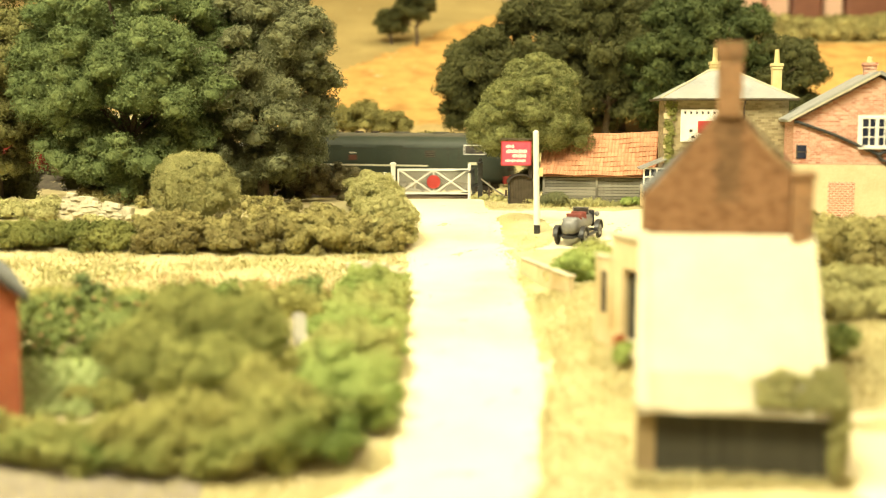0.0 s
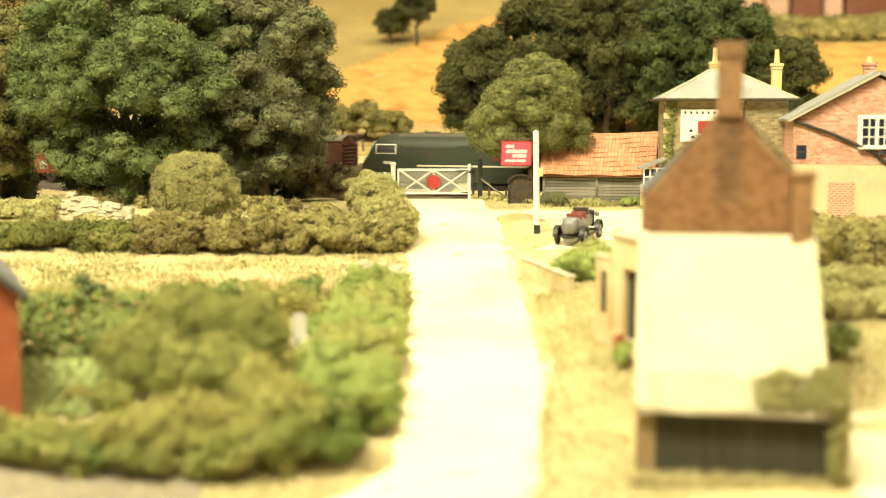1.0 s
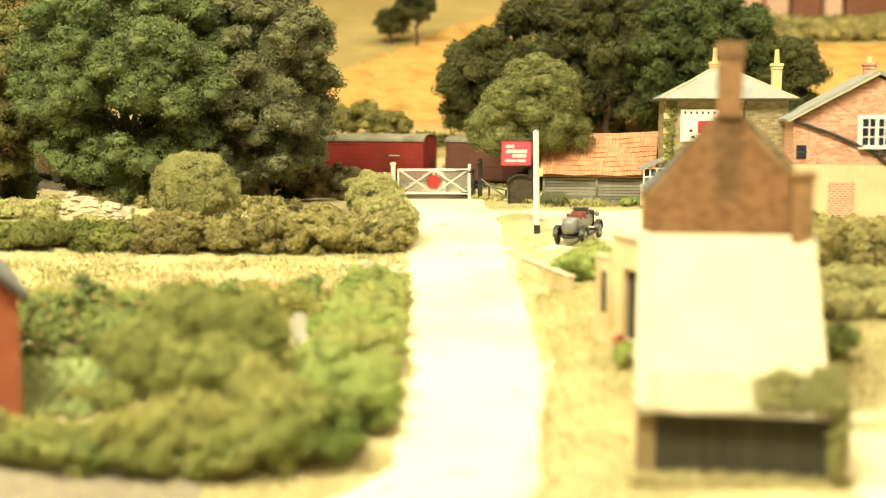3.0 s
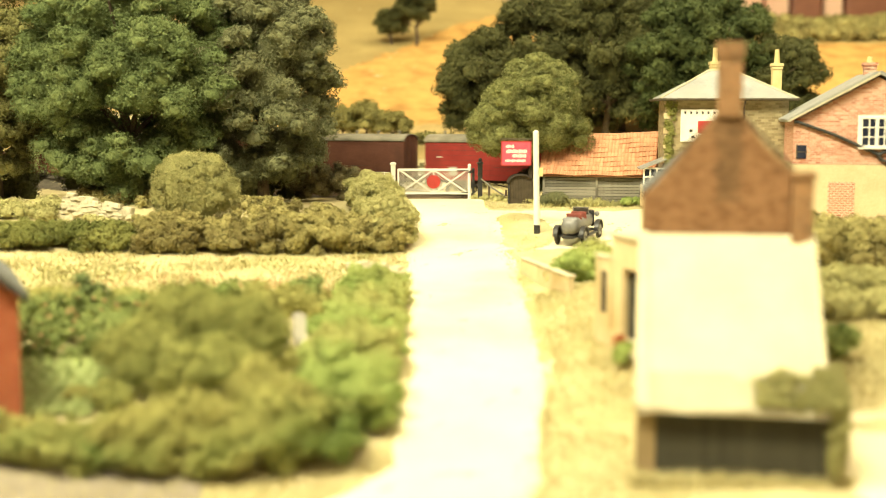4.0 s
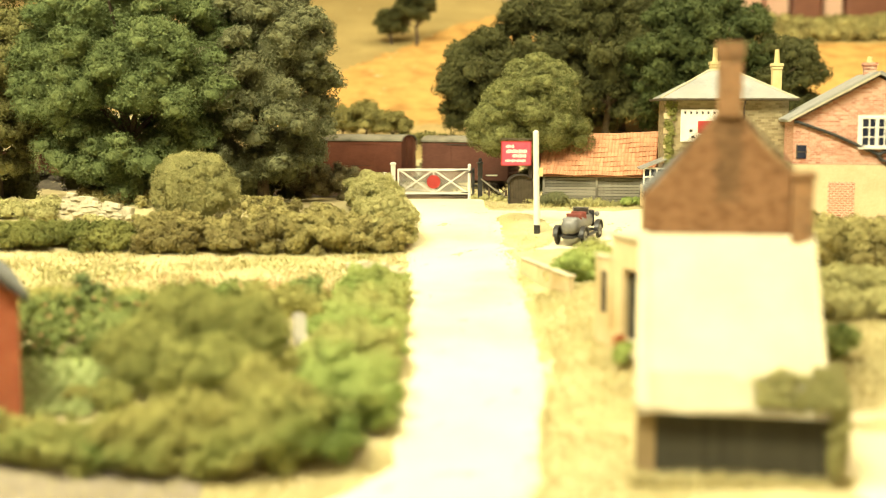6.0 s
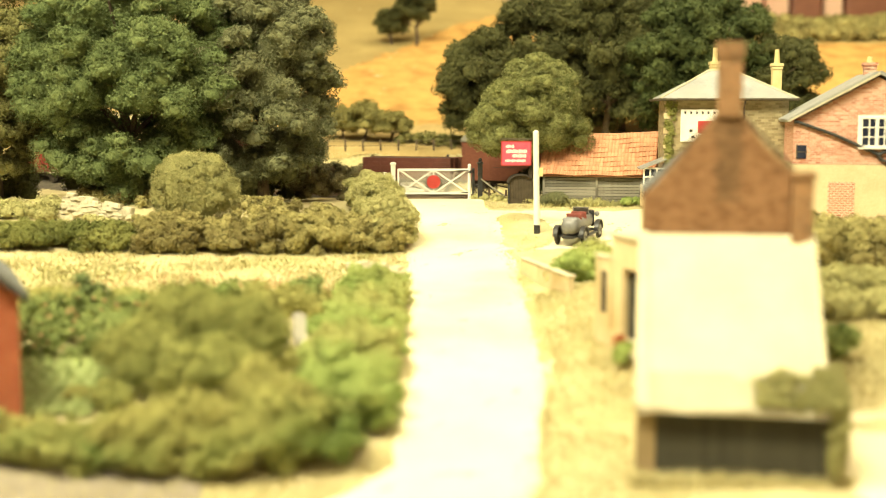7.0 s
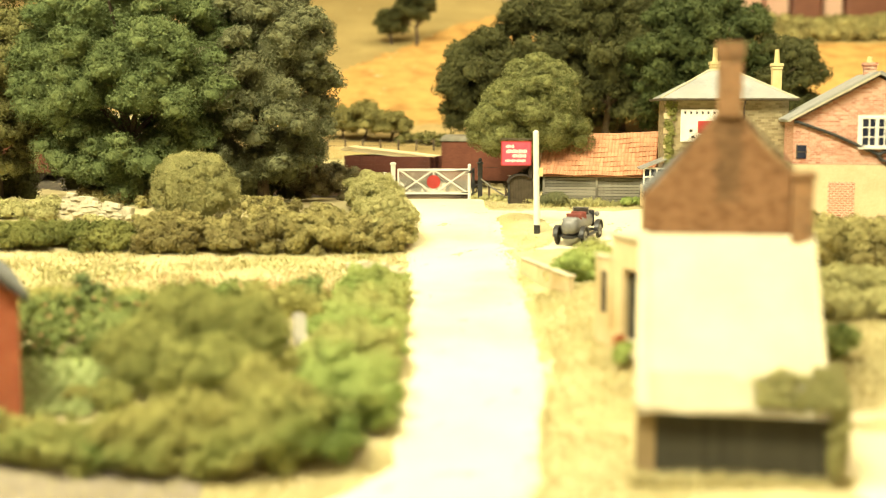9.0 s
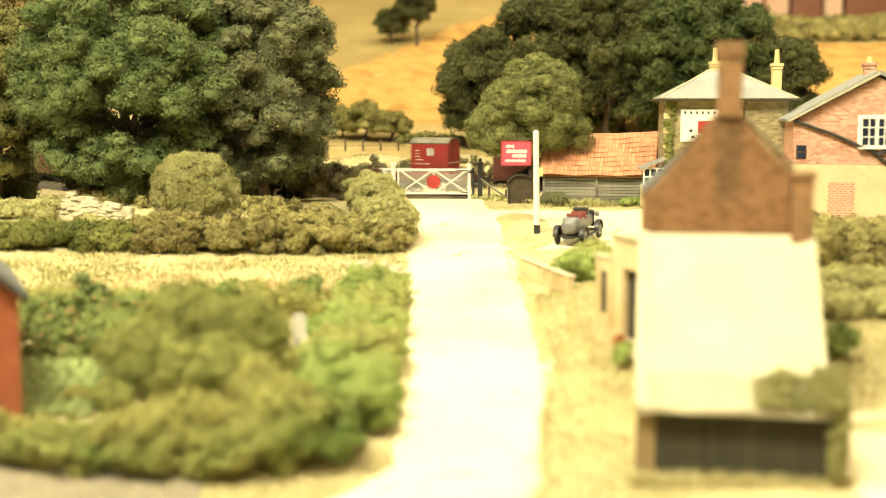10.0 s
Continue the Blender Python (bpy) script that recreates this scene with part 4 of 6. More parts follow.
        box(bm, dx, -0.04, 1.55, 0.08, 0.07, 0.95, 0.005)
        part("mullion", bm, white_paint, porch)
    for dz in (1.12, 1.55, 1.98):
        bm = B()
        box(bm, -3.63, -0.045, dz, 1.1, 0.07, 0.08, 0.005)
        part("transom", bm, white_paint, porch)
    rng = random.Random(8)
    cl = [(-2.95 + rng.uniform(-0.15, 0.4) * k, -0.06, 1.5 + 3.9 * k, 0.16, 0.08, 0.16) for k in [rng.random() for _ in range(70)]]
    ivy = thing("ivy", place(14.4, 62, z0, 0, 0, -4), "thin green ivy climbing the inn's stone wall", "climbing plant")
    for k, own in enumerate(([q for q in cl if q[2] < 3.4], [q for q in cl if q[2] >= 3.4])):
        new("foliage_section", leaf_mesh("foliage_section", own, 0.08, 1.2, leaf_bush, 22 + k, core=0.6)).parent = ivy


inn()


def malthouse():
    z0 = -0.1
    m = thing("brick_house", place(19.88, 56.0, z0, 0, 0, -11) @ Matrix.Diagonal((0.99, 1, 1, 1)), "red brick gabled house, cream rendered below", "house")
    ez, pk, fl = 4.62 - z0, 6.62 - z0, 2.64 - z0
    bm = B()
    extrude_outline(bm, [(-3.72, fl), (4.08, fl), (4.08, ez), (0, pk), (-3.72, ez)], 0, 6.5)
    part("upper_wall", bm, brick_red, m, "mottled red brick upper storey")
    bm = B()
    box(bm, 0.18, 3.25, fl / 2 - 0.01, 7.84, 6.54, fl - 0.02, 0.01)
    part("lower_wall", bm, render_cream, m, "cream rendered lower storey")
    for s in (-1, 1):
        bm = B()
        eave = 4.35 if s > 0 else -3.98
        slab_between(bm, (eave, -0.2, ez - 0.06), (eave, 6.7, ez - 0.06), (0, 6.7, pk + 0.14), (0, -0.2, pk + 0.14), -0.16 * s)
        part("roof", bm, slate, m)
    bm = B()
    extrude_outline(bm, [(-4.05, ez - 0.02), (-3.93, ez - 0.02), (0, pk + 0.10), (0, pk + 0.20)], -0.3, -0.2)
    part("bargeboard", bm, stone_pale, m)
    sash(m, -0.02, 4.12 - z0, 1.36, 1.3, -0.12, 4, 3)
    bm = B()
    box(bm, -0.02, -0.13, 4.12 - z0, 0.16, 0.08, 1.3, 0.01)
    part("mullion", bm, white_paint, m)
    bm = B()
    box(bm, -0.02, -0.03, 4.12 - z0, 1.68, 0.05, 1.52, 0.01)
    part("window_surround", bm, white_paint, m)
    bm = B()
    box(bm, -3.33, -0.02, 3.2 - z0, 0.40, 0.05, 0.62, 0.005)
    w = part("small_window", bm, glass, m, "small dark window")
    bm = B()
    box(bm, -3.33, -0.03, 3.2 - z0, 0.46, 0.04, 0.05)
    box(bm, -3.56, -0.03, 3.2 - z0, 0.05, 0.05, 0.7)
    part("frame", bm, corrugated, w)
    bm = B()
    box(bm, -1.5, -0.03, 1.0 - z0, 1.2, 0.05, 1.62, 0.006)
    part("bricked_opening", bm, brick_infill, m, "bricked-up opening in red brick")
    bm = B()
    rod(bm, (-3.72, -0.12, 4.6 - z0), (-3.55, -0.12, 4.58 - z0), 0.07, 0.07, 8)
    rod(bm, (-3.55, -0.12, 4.58 - z0), (-1.9, -0.12, 4.0 - z0), 0.07, 0.07, 8)
    rod(bm, (-1.9, -0.12, 4.0 - z0), (0.05, -0.12, 3.12 - z0), 0.075, 0.075, 8)
    rod(bm, (0.05, -0.12, 3.12 - z0), (0.25, -0.12, 2.82 - z0), 0.085, 0.085, 8)
    rod(bm, (0.25, -0.12, 2.82 - z0), (1.4, -0.12, 2.70 - z0), 0.075, 0.075, 8)
    rod(bm, (0.1, -0.12, 3.1 - z0), (0.9, -0.12, 3.5 - z0), 0.075, 0.075, 8)
    part("drainpipe", bm, black_paint, m, "black cast-iron drainpipe")
    chimney(m, 0.0, 3.0, pk - 0.5, pk + 0.75, 0.55, 0.3, brick_red)


malthouse()


def tiled_shed():
    """Boarded shed under a sagging pantile roof, square to the line."""
    z0 = 0.15
    s = thing("shed", place(5.5, 66.8, z0, 0, 0, -14), "grey weatherboarded shed under a sagging orange pantile roof", "shed")
    L = 5.9
    # the shell's dark colour in the board gaps stands for their shadow lines
    bm = B()
    box(bm, L / 2, 1.25, 0.74, L - 0.1, 2.4, 1.5)
    part("shell", bm, dark_board, s)
    for x0, x1 in ((0.03, L * 0.49), (L * 0.51, L - 0.03)):
        boards(s, "weatherboard", x0, x1, 9, 0.02, 1.5, -0.02, 0.035, old_board, False, wobble=1.5)
    for x in (0.05, L / 2, L - 0.05):
        bm = B()
        box(bm, x, -0.05, 0.74, 0.13, 0.1, 1.5, 0.01)
        part("post", bm, old_board, s)
    for sx in (0.02, L - 0.02):
        bm = B()
        extrude_outline(bm, [(0, 1.45), (2.5, 1.45), (1.6, 3.4), (1.4, 3.4)], sx - 0.04, sx + 0.04, "x")
        part("gable_boarding", bm, dark_board, s)
    # pantiles: one wavy tile shared by all
    rise, run = 2.25, 1.75
    slope = math.degrees(math.atan2(rise, run))
    rows, cols = 9, 33
    tw, th = (L + 0.35) / cols, math.hypot(rise, run) / rows
    bm = B()
    prof = [(-0.5, 0.0), (-0.25, 0.035), (0.0, 0.05), (0.25, 0.03), (0.5, -0.005)]
    lo = [bm.verts.new((u * tw * 1.04, -0.03, w + 0.055)) for u, w in prof]
    hi = [bm.verts.new((u * tw * 1.04, th + 0.05, w)) for u, w in prof]
    dn = [bm.verts.new((u * tw * 1.04, -0.02, w - 0.015)) for u, w in prof]
    for i in range(4):
        bm.faces.new((lo[i], lo[i + 1], hi[i + 1], hi[i]))
        bm.faces.new((dn[i], dn[i + 1], lo[i + 1], lo[i]))
    me = to_mesh("tile", bm, pantile)
    bm = B()
    slab_between(bm, (-0.2, -0.25, 1.42), (L + 0.2, -0.25, 1.42), (L + 0.2, -0.25 + run, 1.42 + rise), (-0.2, -0.25 + run, 1.42 + rise), 0.05)
    slab_between(bm, (L + 0.2, 2.75, 1.45), (-0.2, 2.75, 1.45), (-0.2, -0.25 + run, 1.42 + rise), (L + 0.2, -0.25 + run, 1.42 + rise), 0.05)
    roof = part("roof", bm, pantile, s, "sagging orange pantile roof")
    for r in range(rows):
        for c in range(cols):
            k = (r + 0.0) / rows
            x = -0.17 + (c + 0.5) * tw
            sag = -0.10 * math.sin(math.pi * (x / L)) * (0.4 + k) + 0.03 * math.sin(x * 2.7 + r) + 0.05
            ob = new("tile", me)
            ob.parent = roof
            ob.matrix_basis = place(x, -0.3 + run * k, 1.47 + rise * k + sag, slope + random.uniform(-2, 2), random.uniform(-1.5, 1.5), random.uniform(-1.2, 1.2))
    bm = B()
    for i in range(18):
        x = -0.15 + i * (L + 0.3) / 17.5
        rod(bm, (x, -0.27 + run, 1.50 + rise - 0.12 * math.sin(math.pi * max(0, min(1, x / L)))), (x + 0.37, -0.27 + run, 1.50 + rise - 0.12 * math.sin(math.pi * max(0, min(1, (x + 0.35) / L)))), 0.10, 0.09, 8)
    part("ridge_tiles", bm, pantile, roof)


tiled_shed()


def lamp_hut():
    z0 = 0.2
    h = thing("lamp_hut", place(4.25, 66.0, z0), "small dark corrugated-iron hut with an arched roof", "hut")
    n = 14
    pts = [(0.66 * math.cos(math.pi * i / n), 1.0 + 0.42 * math.sin(math.pi * i / n)) for i in range(n + 1)]
    bm = B()
    extrude_outline(bm, [(0.66, -0.1)] + pts + [(-0.66, -0.1)], 0.03, 1.4)
    part("shell", bm, corrugated, h)
    bm = B()
    out = [(1.1 * a, 1.0 + (b - 1.0) * 1.12) for a, b in pts]
    extrude_outline(bm, out + pts[::-1], -0.12, 1.45)
    part("roof", bm, frame_black, h)
    bm = B()
    for i in range(15):
        x = -0.6 + i * 1.2 / 14
        rod(bm, (x, 0.035, -0.1), (x, 0.035, 1.0 + 0.36 * math.sqrt(max(0, 1 - (x / 0.66) ** 2))), 0.025, 0.025, 6)
    part("corrugations", bm, corrugated, h)
    bm = B()
    box(bm, -0.68, 0, 0.5, 0.1, 0.1, 1.2, 0.01)
    part("post", bm, black_paint, h)


lamp_hut()


# ---- the train ----
SIZE[0] = 1.04 * K
ROLLING = []
WHEELS = []


def wheelset_mesh(r=0.47):
    bm = B()
    for y in (-0.72, 0.72):
        s = 1 if y > 0 else -1
        ring = [(r, 0.0), (r, 0.1), (r - 0.08, 0.1), (r - 0.08, 0.0)]
        n = 20
        rows = []
        for i in range(n):
            a = 2 * math.pi * i / n
            rows.append([bm.verts.new((q * math.cos(a), y + s * w, q * math.sin(a))) for q, w in ring])
        for i in range(n):
            p, q = rows[i], rows[(i + 1) % n]
            for k in range(4):
                bm.faces.new((p[k], q[k], q[(k + 1) % 4], p[(k + 1) % 4]))
        for i in range(8):
            a = math.pi * i / 8 * 2
            box(bm, math.cos(a) * r * 0.45, y + s * 0.05, math.sin(a) * r * 0.45, r * 0.85, 0.04, 0.05, 0, 0, -math.degrees(a), 0)
        rod(bm, (0, y - 0.02, 0), (0, y + 0.12 * s, 0), 0.09, 0.09, 10)
    rod(bm, (0, -0.75, 0), (0, 0.75, 0), 0.06, 0.06, 8)
    bmesh.ops.recalc_face_normals(bm, faces=bm.faces)
    return to_mesh("wheelset", bm, frame_black)


WHEELSET = wheelset_mesh()


def put_wheels(wagon, xs, r=0.47):
    for x in xs:
        ob = new("wheelset", WHEELSET)
        ob.parent = wagon
        ob.matrix_basis = place(x, 0, r)
        WHEELS.append((ob, x, r))


def underframe(w, L, wheelbase, deck=1.05):
    for y in (-1.0, 1.0):
        bm = B()
        box(bm, 0, y, deck - 0.14, L, 0.09, 0.24, 0.01)
        part("solebar", bm, frame_black, w)
        for x in (-wheelbase / 2, wheelbase / 2):
            bm = B()
            extrude_outline(bm, [(x - 0.42, deck - 0.25), (x + 0.42, deck - 0.25), (x + 0.16, 0.35), (x - 0.16, 0.35)], y - 0.02, y + 0.02)
            box(bm, x, y * 1.04, 0.50, 0.26, 0.14, 0.28, 0.02)
            box(bm, x, y * 1.04, 0.74, 0.95, 0.08, 0.07, 0.01)
            part("axle_guard", bm, frame_black, w)
    bm = B()
    rod(bm, (-0.7, -1.06, 0.75), (0.9, -1.10, 0.42), 0.03, 0.03, 6)
    part("brake_lever", bm, frame_black, w)
    for sx in (-1, 1):
        bm = B()
        box(bm, sx * (L / 2 - 0.06), 0, deck - 0.14, 0.12, 2.3, 0.28, 0.01)
        part("headstock", bm, frame_black, w)
        for y in (-0.86, 0.86):
            bm = B()
            rod(bm, (sx * L / 2, y, deck - 0.10), (sx * (L / 2 + 0.35), y, deck - 0.10), 0.075, 0.06, 8)
            rod(bm, (sx * (L / 2 + 0.35), y, deck - 0.10), (sx * (L / 2 + 0.40), y, deck - 0.10), 0.19, 0.19, 12)
            part("buffer", bm, frame_black, w)
    bm = B()
    rod(bm, (L / 2, 0, deck - 0.12), (L / 2 + 0.6, 0, deck - 0.18), 0.04, 0.04, 6)
    part("coupling", bm, frame_black, w)
    put_wheels(w, (-wheelbase / 2, wheelbase / 2))


def van(right, left, paint, label, ends="plain", eave=3.08, crown=0.34, marks=(), vents=0, door=0.33, planked=False):
    """A four-wheel covered van from left to right along the train."""
    L = right - left
    w = thing("goods_van", along((right + left) / 2), label, "railway van", "wagons of the train")
    ROLLING.append((w, (right + left) / 2))
    underframe(w, L, L * 0.56)
    half, z0 = 1.2, 0.95
    bm = B()
    box(bm, 0, 0, (z0 + eave) / 2, L, 2 * half, eave - z0, 0.02)
    body = part("body", bm, paint, w)
    n = 12
    arc = [(half * 1.03 * math.cos(math.pi * i / n), eave - 0.01 + crown * math.sin(math.pi * i / n) ** 0.9) for i in range(n + 1)]
    bm = B()
    extrude_outline(bm, arc, -L / 2 + 0.02, L / 2 - 0.02, "x")
    part("end_arch", bm, paint, w)
    bm = B()
    top = [(a * 1.03, b + 0.045) for a, b in arc]
    extrude_outline(bm, top + arc[::-1], -L / 2 - 0.05, L / 2 + 0.05, "x")
    part("roof", bm, van_roof, w, "grey weathered curved roof")
    if ends == "ribbed":
        for sx in (-1, 1):
            for k in range(9):
                bm = B()
                box(bm, sx * (L / 2 + 0.035), 0, z0 + 0.2 + k * 0.215, 0.07, 2.3, 0.10, 0.02)
                part("end_rib", bm, paint, body)
            bm = B()
            box(bm, sx * (L / 2 + 0.07), 0, eave + 0.05, 0.14, 0.42, 0.42, 0.02)
            part("end_ventilator", bm, paint, body)
    else:
        for sx in (-1, 1):
            for y in (-0.42, 0.42):
                bm = B()
                box(bm, sx * (L / 2 + 0.03), y, (z0 + eave) / 2 + 0.1, 0.07, 0.11, eave - z0 + 0.25, 0.01)
                part("end_stanchion", bm, paint, body)
    # side doors, framing and planks
    dw = L * door
    for s in (-1, 1):
        for x in (-dw / 2, dw / 2):
            bm = B()
            box(bm, x, s * (half + 0.012), (z0 + eave) / 2, 0.06, 0.03, eave - z0 - 0.05, 0.005)
            part("door_post", bm, paint, body)
        bm = B()
        box(bm, 0, s * (half + 0.012), eave - 0.13, dw + 0.7, 0.05, 0.055, 0.005)
        part("door_rail", bm, frame_black if ends == "ribbed" else paint, body)
        bm = B()
        box(bm, 0, s * (half + 0.005), z0 + 0.75, dw * 0.8, 0.02, 0.02, 0.005)
        part("door_bar", bm, frame_black, body)
        for x in (-L / 2 + 0.04, L / 2 - 0.04):
            bm = B()
            box(bm, x, s * (half + 0.01), (z0 + eave) / 2, 0.08, 0.03, eave - z0, 0.005)
            part("corner_plate", bm, paint, body)
        for k in range(7 if planked else 0):
            bm = B()
            box(bm, 0, s * (half + 0.003), z0 + 0.28 * (k + 1), L - 0.1, 0.004, 0.012)
            part("plank_joint", bm, frame_black, body)
    for x, z, a, b, m in marks:
        bm = B()
        box(bm, x, -half - 0.02, z, a, 0.02, b, 0.003)
        part("paint_mark", bm, m, body)
    for i in range(vents):
        bm = B()
        x = -L / 2 + (i + 0.5) * L / vents
        rod(bm, (x, 0, eave + crown), (x, 0, eave + crown + 0.16), 0.09, 0.07, 8)
        ball(bm, x, 0, eave + crown + 0.17, 0.11, 1, 1, 1, 0.6)
        part("roof_ventilator", bm, van_roof, w)
    return w


chalk = shade("chalk_panel", (0.22, 0.21, 0.18), (0.5, 0.48, 0.43), 6, 0.8, 0, 30)
van(-13.65, -18.71, bauxite_dark, "dull red-brown goods van with ribbed ends", "ribbed", marks=((1.6, 1.2, 0.7, 0.08, stripe),))
van(-19.97, -25.08, bauxite_dark, "dull brown goods van with ribbed ends and grey roof", "ribbed", marks=((1.7, 1.2, 0.6, 0.08, stripe),))
van(-26.45, -36.0, crimson, "long crimson fruit van with roof ventilators", "plain", 3.08, 0.42, ((-3.1, 1.45, 0.5, 0.5, chalk), (-3.9, 2.25, 0.3, 0.06, stripe), (3.0, 2.3, 0.6, 0.06, stripe), (3.0, 2.1, 0.6, 0.05, oxide)), 6, 0.2, True)
van(-37.3, -42.7, bauxite_dark, "brown goods van with roof ventilators and plain ends", "plain", 3.12, 0.37, ((1.4, 1.3, 0.8, 0.08, stripe),), 4)
van(-43.7, -48.78, bauxite, "red-brown goods van with a pale side panel", "ribbed", 3.08, 0.34, ((1.0, 2.4, 0.58, 0.54, chalk), (1.5, 1.2, 0.6, 0.08, stripe)))
van(-50.2, -55.3, bauxite_dark, "brown goods van with ribbed ends and a side door", "ribbed", marks=((1.6, 1.25, 0.6, 0.08, stripe),))
van(-56.55, -61.5, bauxite, "red-brown goods van with a boarded end", "plain", 3.1, 0.36, ((1.6, 1.2, 0.7, 0.07, stripe),))
van(-75.25, -80.5, bauxite, "clean red-brown goods van with framed ends", "plain", 3.12, 0.36, ((1.7, 1.25, 0.7, 0.07, stripe), (-1.2, 1.3, 0.5, 0.06, stripe)))
van(-100.4, -105.5, oxide, "dark red goods van near the end of the train", "ribbed")
van(-106.7, -111.8, bauxite, "red-brown goods van near the train's end", "plain")
van(-113.0, -118.2, bauxite_dark, "brown goods van at the end of the train", "plain")


def open_wagon(right, left, paint, label, height, load=False, marks=()):
    L = right - left
    w = thing("open_wagon", along((right + left) / 2), label, "railway wagon", "wagons of the train")
    ROLLING.append((w, (right + left) / 2))
    underframe(w, L, L * 0.54)
    z0, half = 1.0, 1.18
    bm = B()
    box(bm, 0, 0, z0, L, 2 * half, 0.1, 0.01)
    part("deck", bm, old_board, w)
    rows = max(1, round(height / 0.23))
    for s in (-1, 1):
        for k in range(rows):
            bm = B()
            box(bm, 0, s * half, z0 + (k + 0.5) * height / rows, L, 0.07, height / rows - 0.004, 0.006)
            part("side_plank", bm, paint, w)
        for x in (-L * 0.3, -L * 0.14, L * 0.14, L * 0.3):
            bm = B()
            box(bm, x, s * (half + 0.05), z0 + height / 2, 0.07, 0.04, height, 0.005)
            part("side_strap", bm, paint, w)
    for sx in (-1, 1):
        for k in range(rows):
            bm = B()
            box(bm, sx * (L / 2 - 0.035), 0, z0 + (k + 0.5) * height / rows, 0.07, 2 * half - 0.08, height / rows - 0.004, 0.006)
            part("end_plank", bm, paint, w)
        for y in (-0.5, 0.5):
            bm = B()
            box(bm, sx * (L / 2 + 0.04), y, z0 + height / 2, 0.08, 0.1, height, 0.01)
            part("end_stanchion", bm, paint, w)
    for x, z, a, b, m in marks:
        bm = B()
        box(bm, x, -half - 0.05, z, a, 0.02, b, 0.003)
        part("paint_mark", bm, m, w)
    if load:
        for layer in range(3):
            for i in range(8):
                bm = B()
                y = -0.8 + i * 0.23
                box(bm, -0.35 + layer * 0.15 + random.uniform(-0.1, 0.1), y, z0 + 1.33 + layer * 0.085, L * 1.02, 0.20, 0.075, 0.006, 0, 5.6, 0)
                part("timber_plank", bm, timber, w, "pale sawn plank")
    else:
        bm = B()
        box(bm, 0, 0, z0 + height - 0.10, L - 0.2, 2 * half - 0.2, 0.12, 0.03)
        part("load_sheet", bm, frame_black, w, "dark sheeted load")
    return w


open_wagon(-62.2, -67.55, oxide, "dark brown open wagon with low plank sides", 1.18, False, ((1.5, 1.2, 0.5, 0.1, stripe),))
open_wagon(-68.7, -73.98, bauxite, "empty red-brown low-sided wagon", 0.45, False)
open_wagon(-81.2, -86.5, oxide, "dark brown open wagon carrying pale sawn planks", 1.25, True, ((1.6, 1.25, 0.16, 0.16, stripe),))
open_wagon(-94.1, -99.3, oxide, "low brown wagon behind the container", 0.4, False)
flat_wagon = open_wagon(-87.7, -93.0, bauxite, "red-brown flat wagon under a container", 0.25, False, ((1.6, 0.95, 0.6, 0.08, stripe),))


def container():
    c = thing("container", along(-90.32, 0, 1.10), "crimson wooden goods container on a flat wagon", "container")
    ROLLING.append((c, -90.32, 1.10))
    L, h = 2.25, 1.9
    bm = B()
    box(bm, 0, 0, h / 2, L, 2.15, h, 0.03)
    body = part("body", bm, crimson, c)
    n = 10
    arc = [(1.09 * math.cos(math.pi * i / n), h - 0.02 + 0.30 * math.sin(math.pi * i / n)) for i in range(n + 1)]
    bm = B()
    extrude_outline(bm, arc, -L / 2, L / 2, "x")
    part("end_arch", bm, crimson, c)
    bm = B()
    extrude_outline(bm, [(a * 1.03, b + 0.05) for a, b in arc] + arc[::-1], -L / 2 - 0.05, L / 2 + 0.05, "x")
    part("roof", bm, van_roof, c, "grey curved roof")
    for x, z, a, b, m in ((0.05, 1.42, 0.42, 0.42, chalk), (-0.72, 1.5, 0.26, 0.03, stripe), (-0.74, 1.33, 0.22, 0.03, stripe), (-0.72, 1.16, 0.32, 0.03, stripe), (-0.6, 0.98, 0.46, 0.04, stripe), (-0.45, 0.74, 0.95, 0.03, stripe)):
        bm = B()
        box(bm, x, -1.085, z, a, 0.02, b, 0.003)
        part("paint_mark", bm, m, body)
    bm = B()
    box(bm, L / 2 + 0.01, 0, h * 0.42, 0.03, 2.0, 0.04)
    part("end_rail", bm, stripe, body)
    for y in (-1.0, 0, 1.0):
        bm = B()
        box(bm, L / 2 + 0.015, y, h / 2, 0.04, 0.07, h - 0.1)
        part("end_stanchion", bm, crimson, body)


container()




